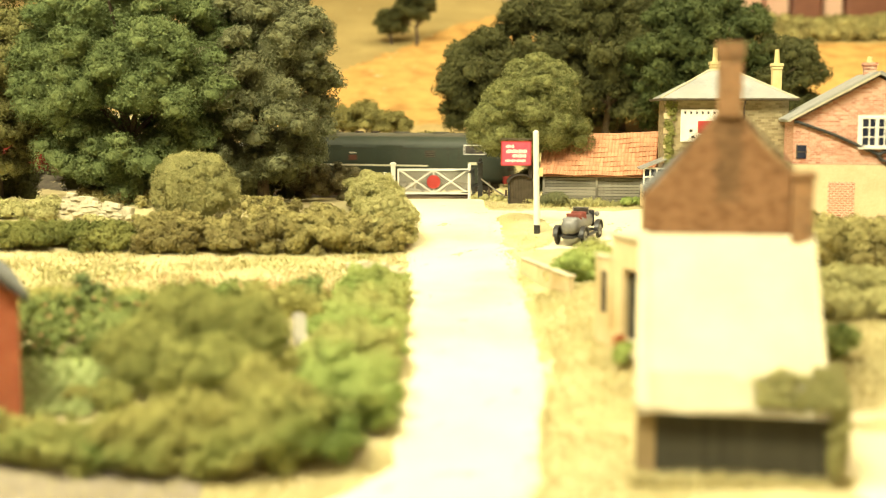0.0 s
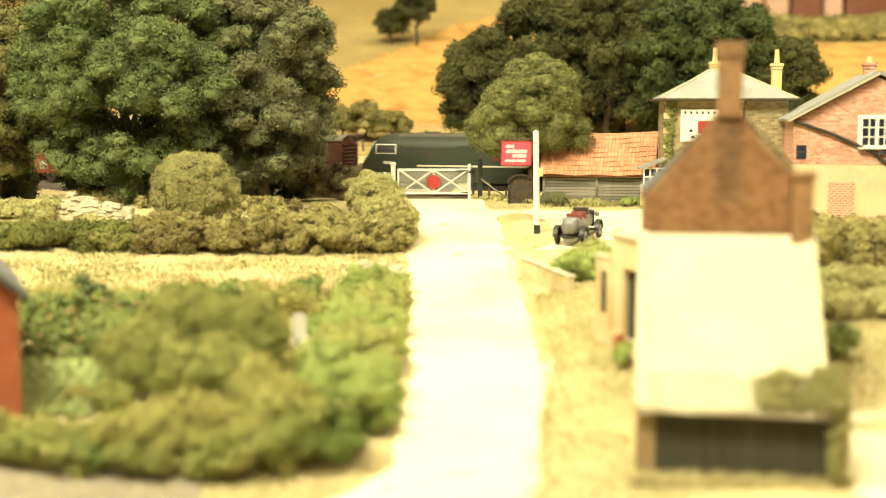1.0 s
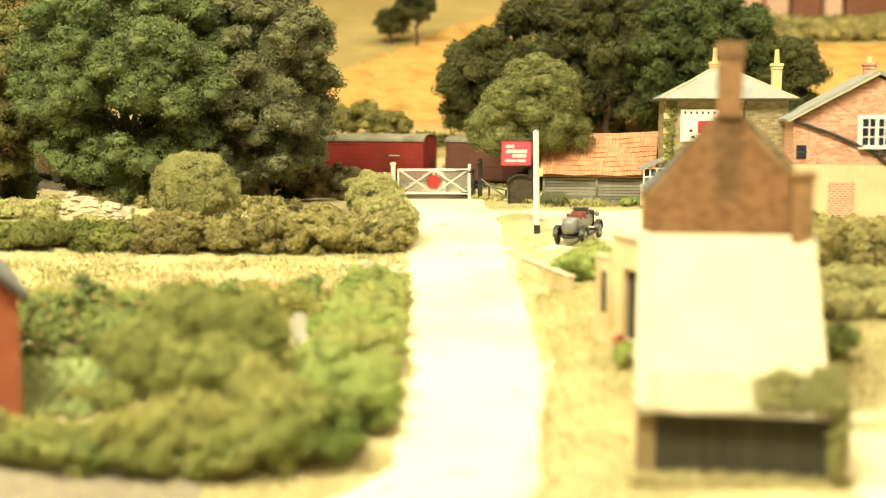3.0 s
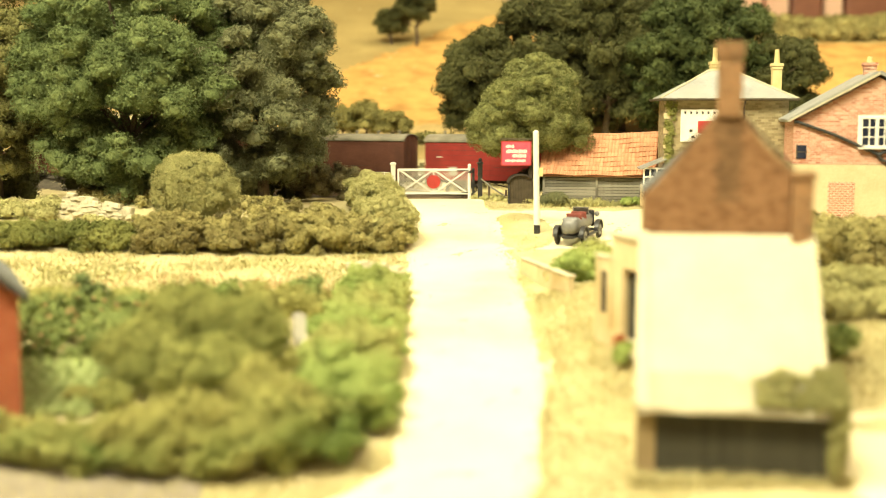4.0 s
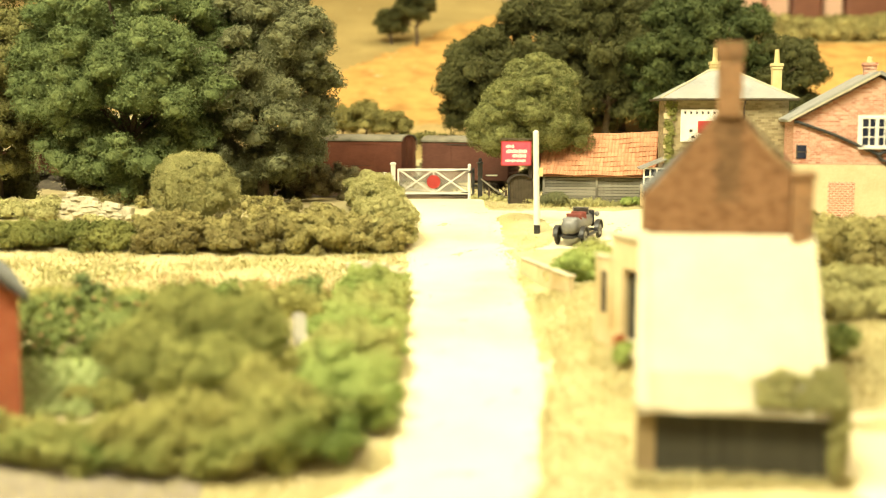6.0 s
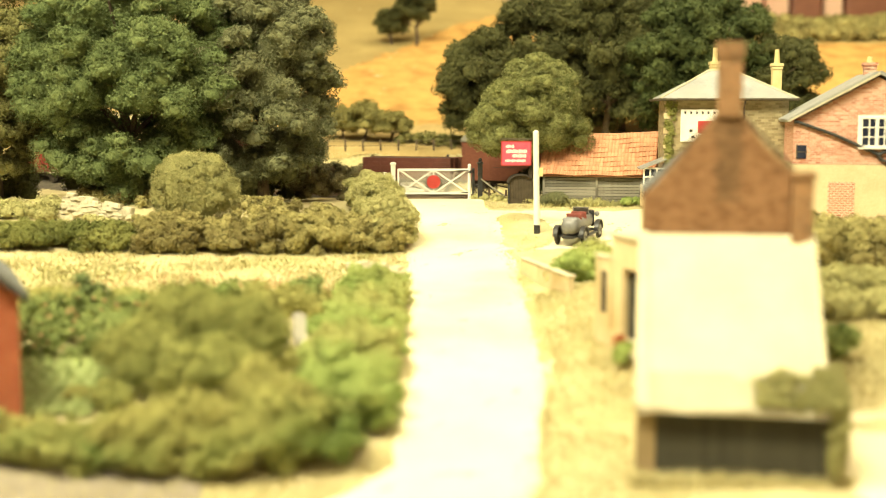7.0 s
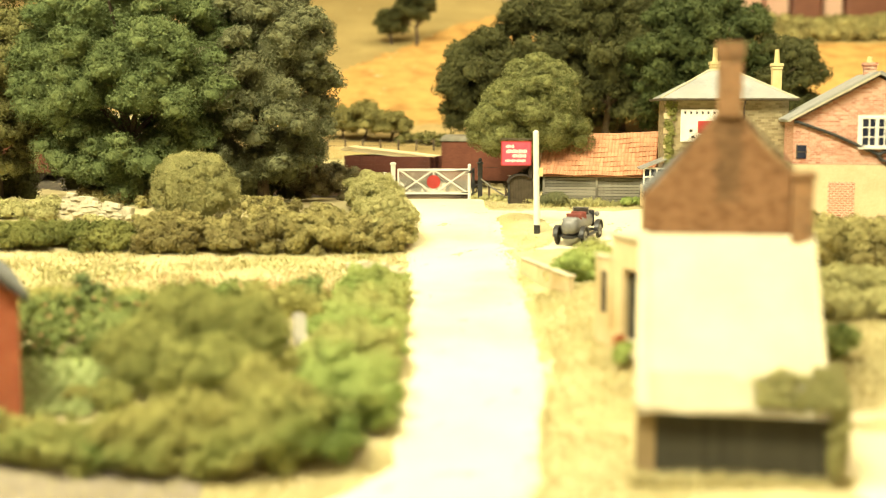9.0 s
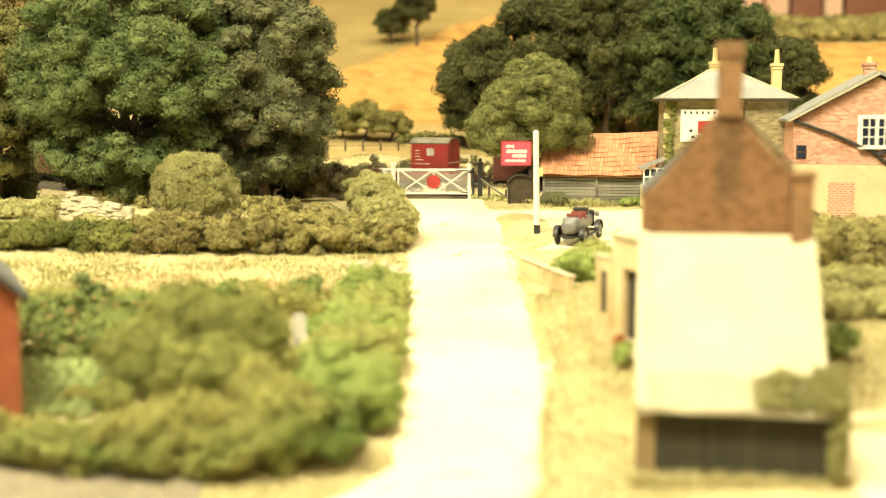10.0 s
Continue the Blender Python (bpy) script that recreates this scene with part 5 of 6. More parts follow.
def locomotive():
    L, mid = 17.5, -3.85
    d = thing("diesel_locomotive", along(mid), "dark green diesel locomotive with pale waist stripe", "locomotive", "")
    ROLLING.append((d, mid))
    # body lofted through cross-sections along its length
    def section(half, top, low):
        sh = top - 0.62
        pts = [(half * 0.98, low), (half, low + 0.35), (half * 1.0, sh - 0.25), (half * 0.97, sh), (half * 0.86, sh + 0.24), (half * 0.66, sh + 0.42), (half * 0.36, top - 0.06), (0, top)]
        return pts + [(-a, b) for a, b in pts[-2::-1]]
    cuts = [(0.0, 0.80, 1.95), (0.12, 0.92, 2.2), (0.35, 1.05, 2.45), (0.62, 1.14, 2.86), (0.95, 1.22, 3.32), (1.3, 1.28, 3.5), (2.0, 1.32, 3.56)]
    bm = B()
    stations = [(-L / 2 + a, b, c) for a, b, c in cuts] + [(L / 2 - a, b, c) for a, b, c in cuts[::-1]]
    rows = []
    for x, half, top in stations:
        rows.append([bm.verts.new((x, a, b)) for a, b in section(half, top, 0.78)])
    for p, q in zip(rows, rows[1:]):
        for i in range(len(p) - 1):
            bm.faces.new((p[i], q[i], q[i + 1], p[i + 1]))
        bm.faces.new((p[-1], q[-1], q[0], p[0]))
    bm.faces.new(rows[0]), bm.faces.new(rows[-1][::-1])
    bmesh.ops.recalc_face_normals(bm, faces=bm.faces)
    body = part("body", bm, loco_green, d, smooth=True)
    bm = B()
    extrude_outline(bm, [(-0.95, 3.28), (-0.6, 3.50), (-0.3, 3.575), (0, 3.60), (0.3, 3.575), (0.6, 3.50), (0.95, 3.28)], -L / 2 + 2.3, L / 2 - 2.3, "x")
    part("roof_panel", bm, loco_roof, body, "dusty grey-green roof")
    for x in (-4.6, -2.2, 2.2, 4.6):
        bm = B()
        rod(bm, (x, 0, 3.55), (x, 0, 3.66), 0.5, 0.46, 16)
        part("roof_fan", bm, loco_roof, body)
    for x in (-0.5, 0.5):
        bm = B()
        box(bm, x, 0, 3.62, 0.35, 0.5, 0.12, 0.03)
        part("exhaust", bm, frame_black, body)
    for s in (-1, 1):
        bm = B()
        box(bm, -0.45, s * 1.325, 1.74, 9.3, 0.02, 0.10, 0.004)
        part("waist_stripe", bm, stripe, body, "pale cream waist stripe")
        bm = B()
        box(bm, 0, s * 1.31, 1.05, L - 2.6, 0.05, 0.5, 0.01)
        part("valance", bm, loco_green, body)
        for sx in (-1, 1):
            bm = B()
            box(bm, sx * 7.0, s * 1.30, 2.68, 1.25, 0.08, 0.56, 0.02)
            win = part("cab_window", bm, white_paint, body, "cab side window in a pale frame")
            bm = B()
            box(bm, sx * 7.0, s * 1.345, 2.68, 1.14, 0.02, 0.46, 0.005)
            part("pane", bm, cab_glass, win)
            bm = B()
            box(bm, sx * 6.9, s * 1.332, 1.9, 0.5, 0.02, 0.16, 0.003)
            part("number_bars", bm, stripe, body)
            for k in (-0.32, 0.32):
                bm = B()
                box(bm, sx * 5.75 + k, s * 1.325, 1.95, 0.025, 0.015, 1.9)
                part("door_joint", bm, frame_black, body)
            bm = B()
            box(bm, sx * 4.35, s * 1.315, 2.42, 0.62, 0.03, 0.40, 0.01)
            gr = part("side_grille", bm, frame_black, body)
            for k in range(4):
                bm = B()
                box(bm, sx * 4.35, s * 1.33, 2.28 + k * 0.1, 0.58, 0.02, 0.03)
                part("grille_slat", bm, loco_roof, gr)
            bm = B()
            box(bm, sx * 1.9, s * 1.32, 2.75, 1.6, 0.02, 0.30, 0.01)
            part("louvre_panel", bm, loco_green, body)
        bm = B()
        box(bm, -0.4, s * 1.328, 2.18, 0.50, 0.02, 0.30, 0.004)
        part("crest", bm, bauxite_dark, body, "small red and cream crest")
        bm = B()
        box(bm, -0.4, s * 1.330, 2.45, 0.42, 0.02, 0.07, 0.004)
        part("crest_bar", bm, stripe, body)
        bm = B()
        box(bm, 0, s * 1.322, 2.72, 12.0, 0.012, 0.02)
        part("panel_joint", bm, frame_black, body)
    for sx in (-1, 1):
        for s in (-1, 1):
            bm = B()
            box(bm, sx * (L / 2 - 0.80), s * 0.56, 2.92, 0.05, 0.82, 0.50, 0.02, 0, -sx * 36, 0)
            ws = part("windscreen", bm, white_paint, body, "raked cab windscreen")
            bm = B()
            box(bm, sx * (L / 2 - 0.77), s * 0.56, 2.93, 0.05, 0.70, 0.40, 0.02, 0, -sx * 36, 0)
            part("pane", bm, glass, ws)
            bm = B()
            rod(bm, (sx * (L / 2 - 0.1), s * 0.86, 1.0), (sx * (L / 2 + 0.5), s * 0.86, 1.0), 0.10, 0.08, 10)
            rod(bm, (sx * (L / 2 + 0.5), s * 0.86, 1.0), (sx * (L / 2 + 0.56), s * 0.86, 1.0), 0.24, 0.24, 14)
            part("buffer", bm, frame_black, d)
        bm = B()
        box(bm, sx * (L / 2 - 0.02), 0, 0.98, 0.16, 2.35, 0.42, 0.02)
        part("buffer_beam", bm, red_disc, d, "red buffer beam")
        bm = B()
        box(bm, sx * (L / 2 + 0.03), 0, 1.62, 0.08, 0.9, 0.34, 0.02)
        part("headcode_box", bm, frame_black, body)
        bm = B()
        box(bm, sx * 5.6, 0, 0.55, 4.4, 2.2, 0.34, 0.06)
        bogie = part("bogie", bm, frame_black, d)
        for y in (-1.05, 1.05):
            for x in (-1.55, 1.55):
                bm = B()
                box(bm, sx * 5.6 + x, y * 1.04, 0.5, 0.42, 0.16, 0.36, 0.03)
                part("axlebox", bm, frame_black, bogie)
        put_wheels(d, (sx * 5.6 - 1.55, sx * 5.6 + 1.55), 0.5)
    for y in (-0.9, 0.9):
        bm = B()
        box(bm, 0, y, 0.62, 4.2, 0.6, 0.5, 0.06)
        part("fuel_tank", bm, frame_black, d)


locomotive()
SIZE[0] = K


# ---- the crossing ----
def crossing_gate(x, y, z, turn, label, disc=True):
    g = thing("crossing_gate", place(x, y, z, 0, 0, turn), label, "gate", "crossing gates")
    W, h0, h1 = 4.16, 0.20, 1.55
    for zz, t in ((h0, 0.12), (h1, 0.13)):
        bm = B()
        box(bm, W / 2, 0, zz, W, 0.09, t, 0.01)
        part("rail", bm, white_paint, g)
    for xx in (0.05, W / 2, W - 0.05):
        bm = B()
        box(bm, xx, 0, (h0 + h1) / 2, 0.10 if xx != W / 2 else 0.08, 0.08, h1 - h0, 0.008)
        part("stile", bm, white_paint, g)
    for a, b in (((0.1, h0), (W / 2, h1)), ((0.1, h1), (W / 2, h0)), ((W / 2, h0), (W - 0.1, h1)), ((W / 2, h1), (W - 0.1, h0))):
        bm = B()
        L = math.hypot(b[0] - a[0], b[1] - a[1])
        box(bm, (a[0] + b[0]) / 2, -0.03, (a[1] + b[1]) / 2, L, 0.04, 0.085, 0.006, 0, -math.degrees(math.atan2(b[1] - a[1], b[0] - a[0])), 0)
        part("brace", bm, white_paint, g)
    bm = B()
    step = 0.155
    k = -h1
    while k < W:
        for sgn in (1, -1):
            x0, x1 = max(0.1, k), min(W - 0.1, k + (h1 - h0))
            if x1 > x0:
                z0 = h0 + (x0 - k) if sgn > 0 else h1 - (x0 - k)
                z1 = h0 + (x1 - k) if sgn > 0 else h1 - (x1 - k)
                rod(bm, (x0, 0.02, z0), (x1, 0.02, z1), 0.011, 0.011, 4)
        k += step
    part("wire_mesh", bm, wire, g, "fine diamond wire mesh")
    if disc:
        bm = B()
        rod(bm, (W / 2, -0.10, 0.86), (W / 2, -0.07, 0.86), 0.39, 0.39, 32)
        part("warning_disc", bm, red_disc, g, "round red warning disc")
    bm = B()
    box(bm, W - 0.25, -0.06, h1 - 0.05, 1.0, 0.03, 0.06, 0.005)
    box(bm, W - 0.25, -0.06, h0 + 0.05, 0.5, 0.03, 0.06, 0.005)
    part("hinge_strap", bm, black_paint, g)
    bm = B()
    box(bm, W + 0.20, -0.1, 0.9, 0.14, 0.14, 1.5, 0.02)
    box(bm, W + 0.08, -0.12, 1.42, 0.35, 0.10, 0.12, 0.01)
    box(bm, W + 0.30, -0.12, 0.65, 0.30, 0.10, 0.12, 0.01)
    part("hinge_bracket", bm, black_paint, g)
    return g


def gate_post(x, y, top, r, material, label, finial=True, square=True):
    z = gz(x, y)
    g = thing("gate_post", place(x, y, z), label, "post", "crossing posts")
    bm = B()
    if square:
        box(bm, 0, 0, (top - z) / 2 - 0.1, 2 * r, 2 * r, top - z + 0.2, 0.025)
    else:
        rod(bm, (0, 0, -0.2), (0, 0, top - z), r, r * 0.9, 14)
    part("shaft", bm, material, g)
    bm = B()
    if square:
        box(bm, 0, 0, top - z + 0.03, 2.9 * r, 2.9 * r, 0.08, 0.02)
        ball(bm, 0, 0, top - z + 0.06, r * 1.2, 2, 1, 1, 0.6)
    else:
        ball(bm, 0, 0, top - z, r, 2)
    part("cap", bm, material, g)
    if finial:
        bm = B()
        ball(bm, 0, 0, top - z + 0.22, r * 0.8, 2)
        part("finial", bm, material, g)


crossing_gate(-2.62, 70.0, 0.20, 0, "white crossing gate with wire mesh and red disc, closed")
crossing_gate(-4.1, 78.2, -0.15, 0, "white far crossing gate across the lane, closed", False)
gate_post(-2.86, 69.95, 2.05, 0.13, white_paint, "white square gate post with a moulded cap", False)
gate_post(1.52, 70.0, 2.0, 0.10, white_paint, "white gate post with a rounded top", False, False)
gate_post(-3.35, 70.4, 1.5, 0.07, white_paint, "short white fence post by the gate", False)
gate_post(2.09, 68.6, 2.15, 0.13, black_paint, "black wooden crossing post with ball finial", True)
gate_post(0.30, 78.0, 2.05, 0.12, black_paint, "black far crossing post with ball finial", True)

# dark strip in place of the rail shadows at the gate's foot
bm = B()
box(bm, 0, 0, 0.06, 2.9, 0.22, 0.16, 0.02)
solid("sleeper_kerb", bm, sleeper_wood, place(-0.9, 69.5, gz(-0.9, 69.5)), "dark timber strip added for the shadow line under the crossing gate", "kerb")
# sloping rail fence beside the hut
for i, (x, y, h) in enumerate(((2.6, 68.4, 1.0), (3.5, 67.4, 0.6))):
    bm = B()
    box(bm, 0, 0, h / 2 - 0.1, 0.12, 0.12, h + 0.2, 0.01)
    solid("fence_post", bm, sleeper_wood, place(x, y, gz(x, y)), "dark weathered post beside the crossing", "post", "crossing fence")
bm = B()
rod(bm, (0, 0, 1.15), (0.7, -0.5, 0.62), 0.05, 0.05, 7)
rod(bm, (0.7, -0.5, 0.62), (1.5, -1.1, 0.12), 0.05, 0.045, 7)
solid("fence_rail", bm, old_board, place(2.15, 68.5, 0.15), "sloping weathered fence rail by the crossing", "rail")

# posts of the field fence
bm = B()
box(bm, 0, 0, 0.38, 0.12, 0.12, 1.0, 0.02)
me = to_mesh("fence_post", bm, bark)
for i in range(12):
    x = -9.4 + i * 1.25
    ob = new("fence_post", me)
    ob.matrix_basis = place(x, 86.3 + 0.02 * i, gz(x, 86.3), 0, random.uniform(-3, 3), random.uniform(-20, 20))
    tagged(ob, "weathered field fence post in dry grass", "fence post", "field fence")
for dz in (0.4, 0.72):
    bm = B()
    rod(bm, (-9.6, 86.36, gz(-9.6, 86.3) + dz), (4.6, 86.6, gz(4.6, 86.5) + dz), 0.018, 0.018, 5)
    solid("fence_wire", bm, frame_black, place(0, 0, 0), "thin wire of the field fence", "wire")


# ---- inn sign on its post ----
def inn_sign():
    z = gz(4.62, 60) - 0.05
    s = thing("inn_sign", place(4.62, 60, z), "red inn sign hanging from a white post with black foot", "sign")
    H = 4.12 - z
    bm = B()
    rod(bm, (0.03, 0, 0.46), (-0.06, 0, H - 0.1), 0.155, 0.14, 18)
    ball(bm, -0.06, 0, H - 0.1, 0.14, 2)
    part("post", bm, white_paint, s)
    bm = B()
    rod(bm, (0.04, 0, -0.2), (0.03, 0, 0.46), 0.165, 0.16, 18)
    part("foot", bm, black_paint, s, "black painted foot")
    bm = B()
    box(bm, -0.92, 0, 3.72 - z, 1.75, 0.07, 0.07, 0.01)
    part("arm", bm, corrugated, s)
    bm = B()
    box(bm, -1.02, 0, 3.02 - z, 1.45, 0.09, 1.14, 0.015)
    board = part("board", bm, inn_red, s)
    for dx, dz, a, b in ((-0.72, 0, 0.05, 1.2), (0.72, 0, 0.05, 1.2), (0, 0.58, 1.5, 0.05), (0, -0.58, 1.5, 0.05)):
        bm = B()
        box(bm, -1.02 + dx, 0, 3.02 - z + dz, a, 0.13, b, 0.01)
        part("moulding", bm, red_disc, board)
    for dx, dz, a, b in ((-0.30, 0.34, 0.44, 0.13), (0.02, 0.10, 1.02, 0.17), (0.16, -0.12, 0.70, 0.16), (0.0, -0.36, 1.10, 0.12)):
        for k in range(int(a / 0.085)):
            bm = B()
            box(bm, -1.02 + dx - a / 2 + 0.04 + k * 0.085, -0.05, 3.02 - z + dz + 0.008 * (k % 3 - 1), 0.066, 0.02, b * (0.8, 1.15, 0.95)[k % 3])
            part("letter_bar", bm, white_paint, board)
    for dx in (-1.5, -0.55):
        bm = B()
        rod(bm, (dx, 0, 3.60 - z), (dx, 0, 3.70 - z), 0.025, 0.025, 6)
        part("hanger", bm, frame_black, s)
    bm = B()
    box(bm, 0.20, 0, 2.1 - z, 0.2, 0.16, 0.42, 0.02)
    part("lamp_box", bm, pot_clay, s)


inn_sign()


# ---- vintage car ----
def touring_car():
    x, y = 6.52, 58.3
    c = thing("car", place(x, y, gz(x, y) + 0.02, 0, -3.5, 66) @ Matrix.Diagonal((1, 1, 1.12, 1)), "black and grey open vintage touring car with red seats", "car")
    bm = B()
    # a tub with a rounded tail, narrowing to the bonnet
    shape = ((-1.62, 0.20, 0.62, 0.92), (-1.52, 0.36, 0.50, 1.08), (-1.2, 0.44, 0.44, 1.14), (-0.5, 0.47, 0.42, 1.10), (0.35, 0.44, 0.42, 1.02), (0.5, 0.36, 0.42, 1.06), (1.0, 0.31, 0.45, 1.04), (1.58, 0.27, 0.48, 1.0))
    rings = []
    for xx, w, lo, hi in shape:
        rings.append([bm.verts.new((xx, w * math.cos(a) * (1.15 if abs(math.cos(a)) < 0.9 else 1), (lo + hi) / 2 + (hi - lo) / 2 * math.sin(a) * 1.05)) for a in [2 * math.pi * (k + 0.5) / 12 for k in range(12)]])
    for p, q in zip(rings, rings[1:]):
        for k in range(12):
            bm.faces.new((p[k], q[k], q[(k + 1) % 12], p[(k + 1) % 12]))
    bm.faces.new(rings[0]), bm.faces.new(rings[-1][::-1])
    bmesh.ops.recalc_face_normals(bm, faces=bm.faces)
    body = part("body", bm, car_grey, c, "grey open tourer body", smooth=True)
    bm = B()
    box(bm, 1.62, 0, 0.80, 0.10, 0.62, 0.72, 0.06)
    part("radiator", bm, car_black, body)
    bm = B()
    for yy in (-0.38, 0.38):
        box(bm, 0.42, yy, 1.24, 0.03, 0.03, 0.34, 0.005, 0, -12, 0)
    box(bm, 0.385, 0, 1.41, 0.03, 0.8, 0.03, 0.005, 0, -12, 0)
    windscreen = part("windscreen", bm, car_grey, body, "grey windscreen frame")
    bm = B()
    box(bm, 0.42, 0, 1.24, 0.012, 0.74, 0.30, 0, 0, -12, 0)
    part("pane", bm, cab_glass, windscreen)
    bm = B()
    extrude_outline(bm, [(-1.42, 1.04), (-1.32, 1.15), (-1.05, 1.17), (-0.9, 1.08)], -0.4, 0.4)
    bmesh.ops.bevel(bm, geom=list(bm.edges), offset=0.05, segments=2, affect="EDGES")
    part("folded_hood", bm, car_grey, body)
    for xx in (-0.62, 0.1):
        bm = B()
        box(bm, xx, 0, 1.10, 0.14, 0.76, 0.34, 0.06, 0, -10, 0)
        part("seat", bm, seat_red, body, "red leather seat")
    for sy in (-1, 1):
        for xx in (-1.15, 1.2):
            bm = B()
            n = 9
            arc = [(xx + 0.47 * math.cos(math.pi * i / n), 0.36 + 0.46 * math.sin(math.pi * i / n)) for i in range(n + 1)]
            inn_arc = [(xx + 0.43 * math.cos(math.pi * i / n), 0.36 + 0.42 * math.sin(math.pi * i / n)) for i in range(n + 1)]
            extrude_outline(bm, arc + inn_arc[::-1], sy * 0.54, sy * 0.76)
            part("mudguard", bm, car_black, body)
            bm = B()
            rod(bm, (xx, sy * 0.60, 0.36), (xx, sy * 0.72, 0.36), 0.38, 0.38, 24)
            bmesh.ops.bevel(bm, geom=list(bm.edges), offset=0.03, segments=1, affect="EDGES")
            wheel = part("wheel", bm, tyre_black, c)
            bm = B()
            rod(bm, (xx, sy * 0.71, 0.36), (xx, sy * 0.735, 0.36), 0.24, 0.22, 18)
            part("rim", bm, car_grey, wheel)
            bm = B()
            rod(bm, (xx, sy * 0.73, 0.36), (xx, sy * 0.77, 0.36), 0.07, 0.05, 12)
            part("hub", bm, car_black, wheel)
        bm = B()
        box(bm, 0.02, sy * 0.64, 0.34, 1.5, 0.24, 0.05, 0.01)
        part("running_board", bm, car_black, body)
        bm = B()
        ball(bm, 1.72, sy * 0.42, 0.98, 0.13, 2)
        part("headlamp", bm, car_grey, body)
    bm = B()
    box(bm, -0.1, 0, 0.36, 3.0, 0.6, 0.12, 0.02)
    part("chassis", bm, car_black, c)
    for xx in (-1.15, 1.2):
        bm = B()
        rod(bm, (xx, -0.6, 0.36), (xx, 0.6, 0.36), 0.05, 0.05, 8)
        part("axle", bm, car_black, c)


touring_car()


# ---- grass, weeds, garden ----
def tufts(name, count, spots, height, material, seed, label, category, lean=0.5, width=0.035):
    """Many thin blades over spots; one object."""
    rng = np.random.default_rng(seed)
    P = []
    while len(P) < count:
        q = spots(rng)
        if q is not None:
            P.append(q)
    P = np.array(P)
    z = lie(P[:, 0], P[:, 1])
    base = np.column_stack([P, z - 0.03])
    a = rng.uniform(0, 2 * np.pi, count)
    side = np.column_stack([np.cos(a), np.sin(a), np.zeros(count)]) * width * rng.uniform(0.6, 1.4, (count, 1))
    tip = base + np.column_stack([rng.normal(size=count) * lean, rng.normal(size=count) * lean, np.ones(count)]) * height * rng.uniform(0.4, 1.3, (count, 1))
    V = np.stack([base - side, base + side, tip], 1).reshape(-1, 3) * K
    me = bpy.data.meshes.new(name)
    me.from_pydata(V.tolist(), [], np.arange(count * 3).reshape(-1, 3).tolist())
    me.materials.append(material)
    return tagged(new(name, me), label, category, "", "stuff")


def area(x0, x1, y0, y1, test=None):
    def spot(rng):
        x, y = rng.uniform(x0, x1), rng.uniform(y0, y1)
        if on_road(x, y) or 71.2 < y + 0.33 * x < 75.8 or (test and not test(x, y)):
            return None
        return x, y
    return spot


tufts("grass", 12000, area(-22, -2, 46, 56), 0.12, straw, 201, "dry straw-coloured meadow grass tufts", "grass")
tufts("grass", 16000, area(2.2, 6.3, 30, 48), 0.14, straw, 202, "short dry verge grass beside the lane", "grass")
tufts("grass", 1500, area(4.9, 10.7, 30.75, 31.25), 0.34, straw, 216, "uneven dry grass at the foot of the boarding", "grass")
tufts("grass", 7000, area(2.0, 12.5, 64.5, 68), 0.10, straw, 203, "dry grass before the shed", "grass")
tufts("grass", 9000, area(-8, 8, 77, 86), 0.14, straw, 204, "pale rough grass behind the line", "grass")
tufts("grass", 3000, area(2.6, 5.9, 56, 63.2, lambda x, y: ((x - 3.9) / 1.6) ** 2 + ((y - 60.0) / 3.6) ** 2 < 1), 0.06, straw, 205, "short dry grass on the island round the inn sign", "grass")
tufts("grass", 9000, area(10.5, 16, 34.8, 42), 0.18, straw, 206, "short dry grass beyond the cottage", "grass")
tufts("grass", 6000, area(-14, -1.2, 30, 33), 0.16, straw, 207, "dry grass at the hedge foot by the corner", "grass")
tufts("weeds", 2200, area(5.3, 11.5, 65.0, 66.4), 0.26, leaf_pale, 208, "green weeds along the shed wall", "weeds", 0.5, 0.06)


def in_clumps(centres, spread):
    def spot(rng):
        x, y = centres[rng.integers(len(centres))]
        return x + rng.normal() * spread, y + rng.normal() * spread * 0.7
    return spot


CLUMPS = [(random.uniform(-22, -3), random.uniform(46.5, 55)) for i in range(44)]
tufts("grass", 7000, in_clumps(CLUMPS[:26], 0.7), 0.2, straw, 214, "taller clumps of dry grass in the meadow", "grass", 0.6, 0.05)
tufts("weeds", 4500, in_clumps(CLUMPS[26:], 0.9), 0.18, leaf_pale, 215, "greener weedy clumps in the meadow", "weeds", 0.6, 0.06)
tufts("weeds", 160, area(-15.5, -4, 47, 51), 0.45, red_leaf, 209, "scattered russet weeds in the meadow", "weeds", 0.4, 0.03)

me = leaf_mesh("cabbage", [(0, 0, 0.12, 0.24, 0.24, 0.2)], 0.09, 1.8, leaf_veg, 110)
for r in range(7):
    for i in range(9):
        x, y = -14.2 + i * 0.46 + random.uniform(-0.05, 0.05), 35.0 + r * 0.62 + random.uniform(-0.05, 0.05)
        ob = new("cabbage", me)
        ob.matrix_basis = place(x, y, gz(x, y), 0, 0, random.uniform(0, 360))
        tagged(ob, "leafy blue-green cabbage in the garden bed", "cabbage", "cabbage bed")
hedge("scrub", [(1.3, 69.4), (2.4, 68.2), (3.8, 66.6), (9, 65.6)], 0.4, 0.34, 0.2, 0.06, leaf_pale, "dry brown scrub beside the crossing gate", "scrub", 111, 0.9)
bush(5.9, 65.4, 0.75, 0.4, 0.75, 14, 0.28, 0.07, leaf_grey, "grey-green weedy shrub by the shed wall", 112)
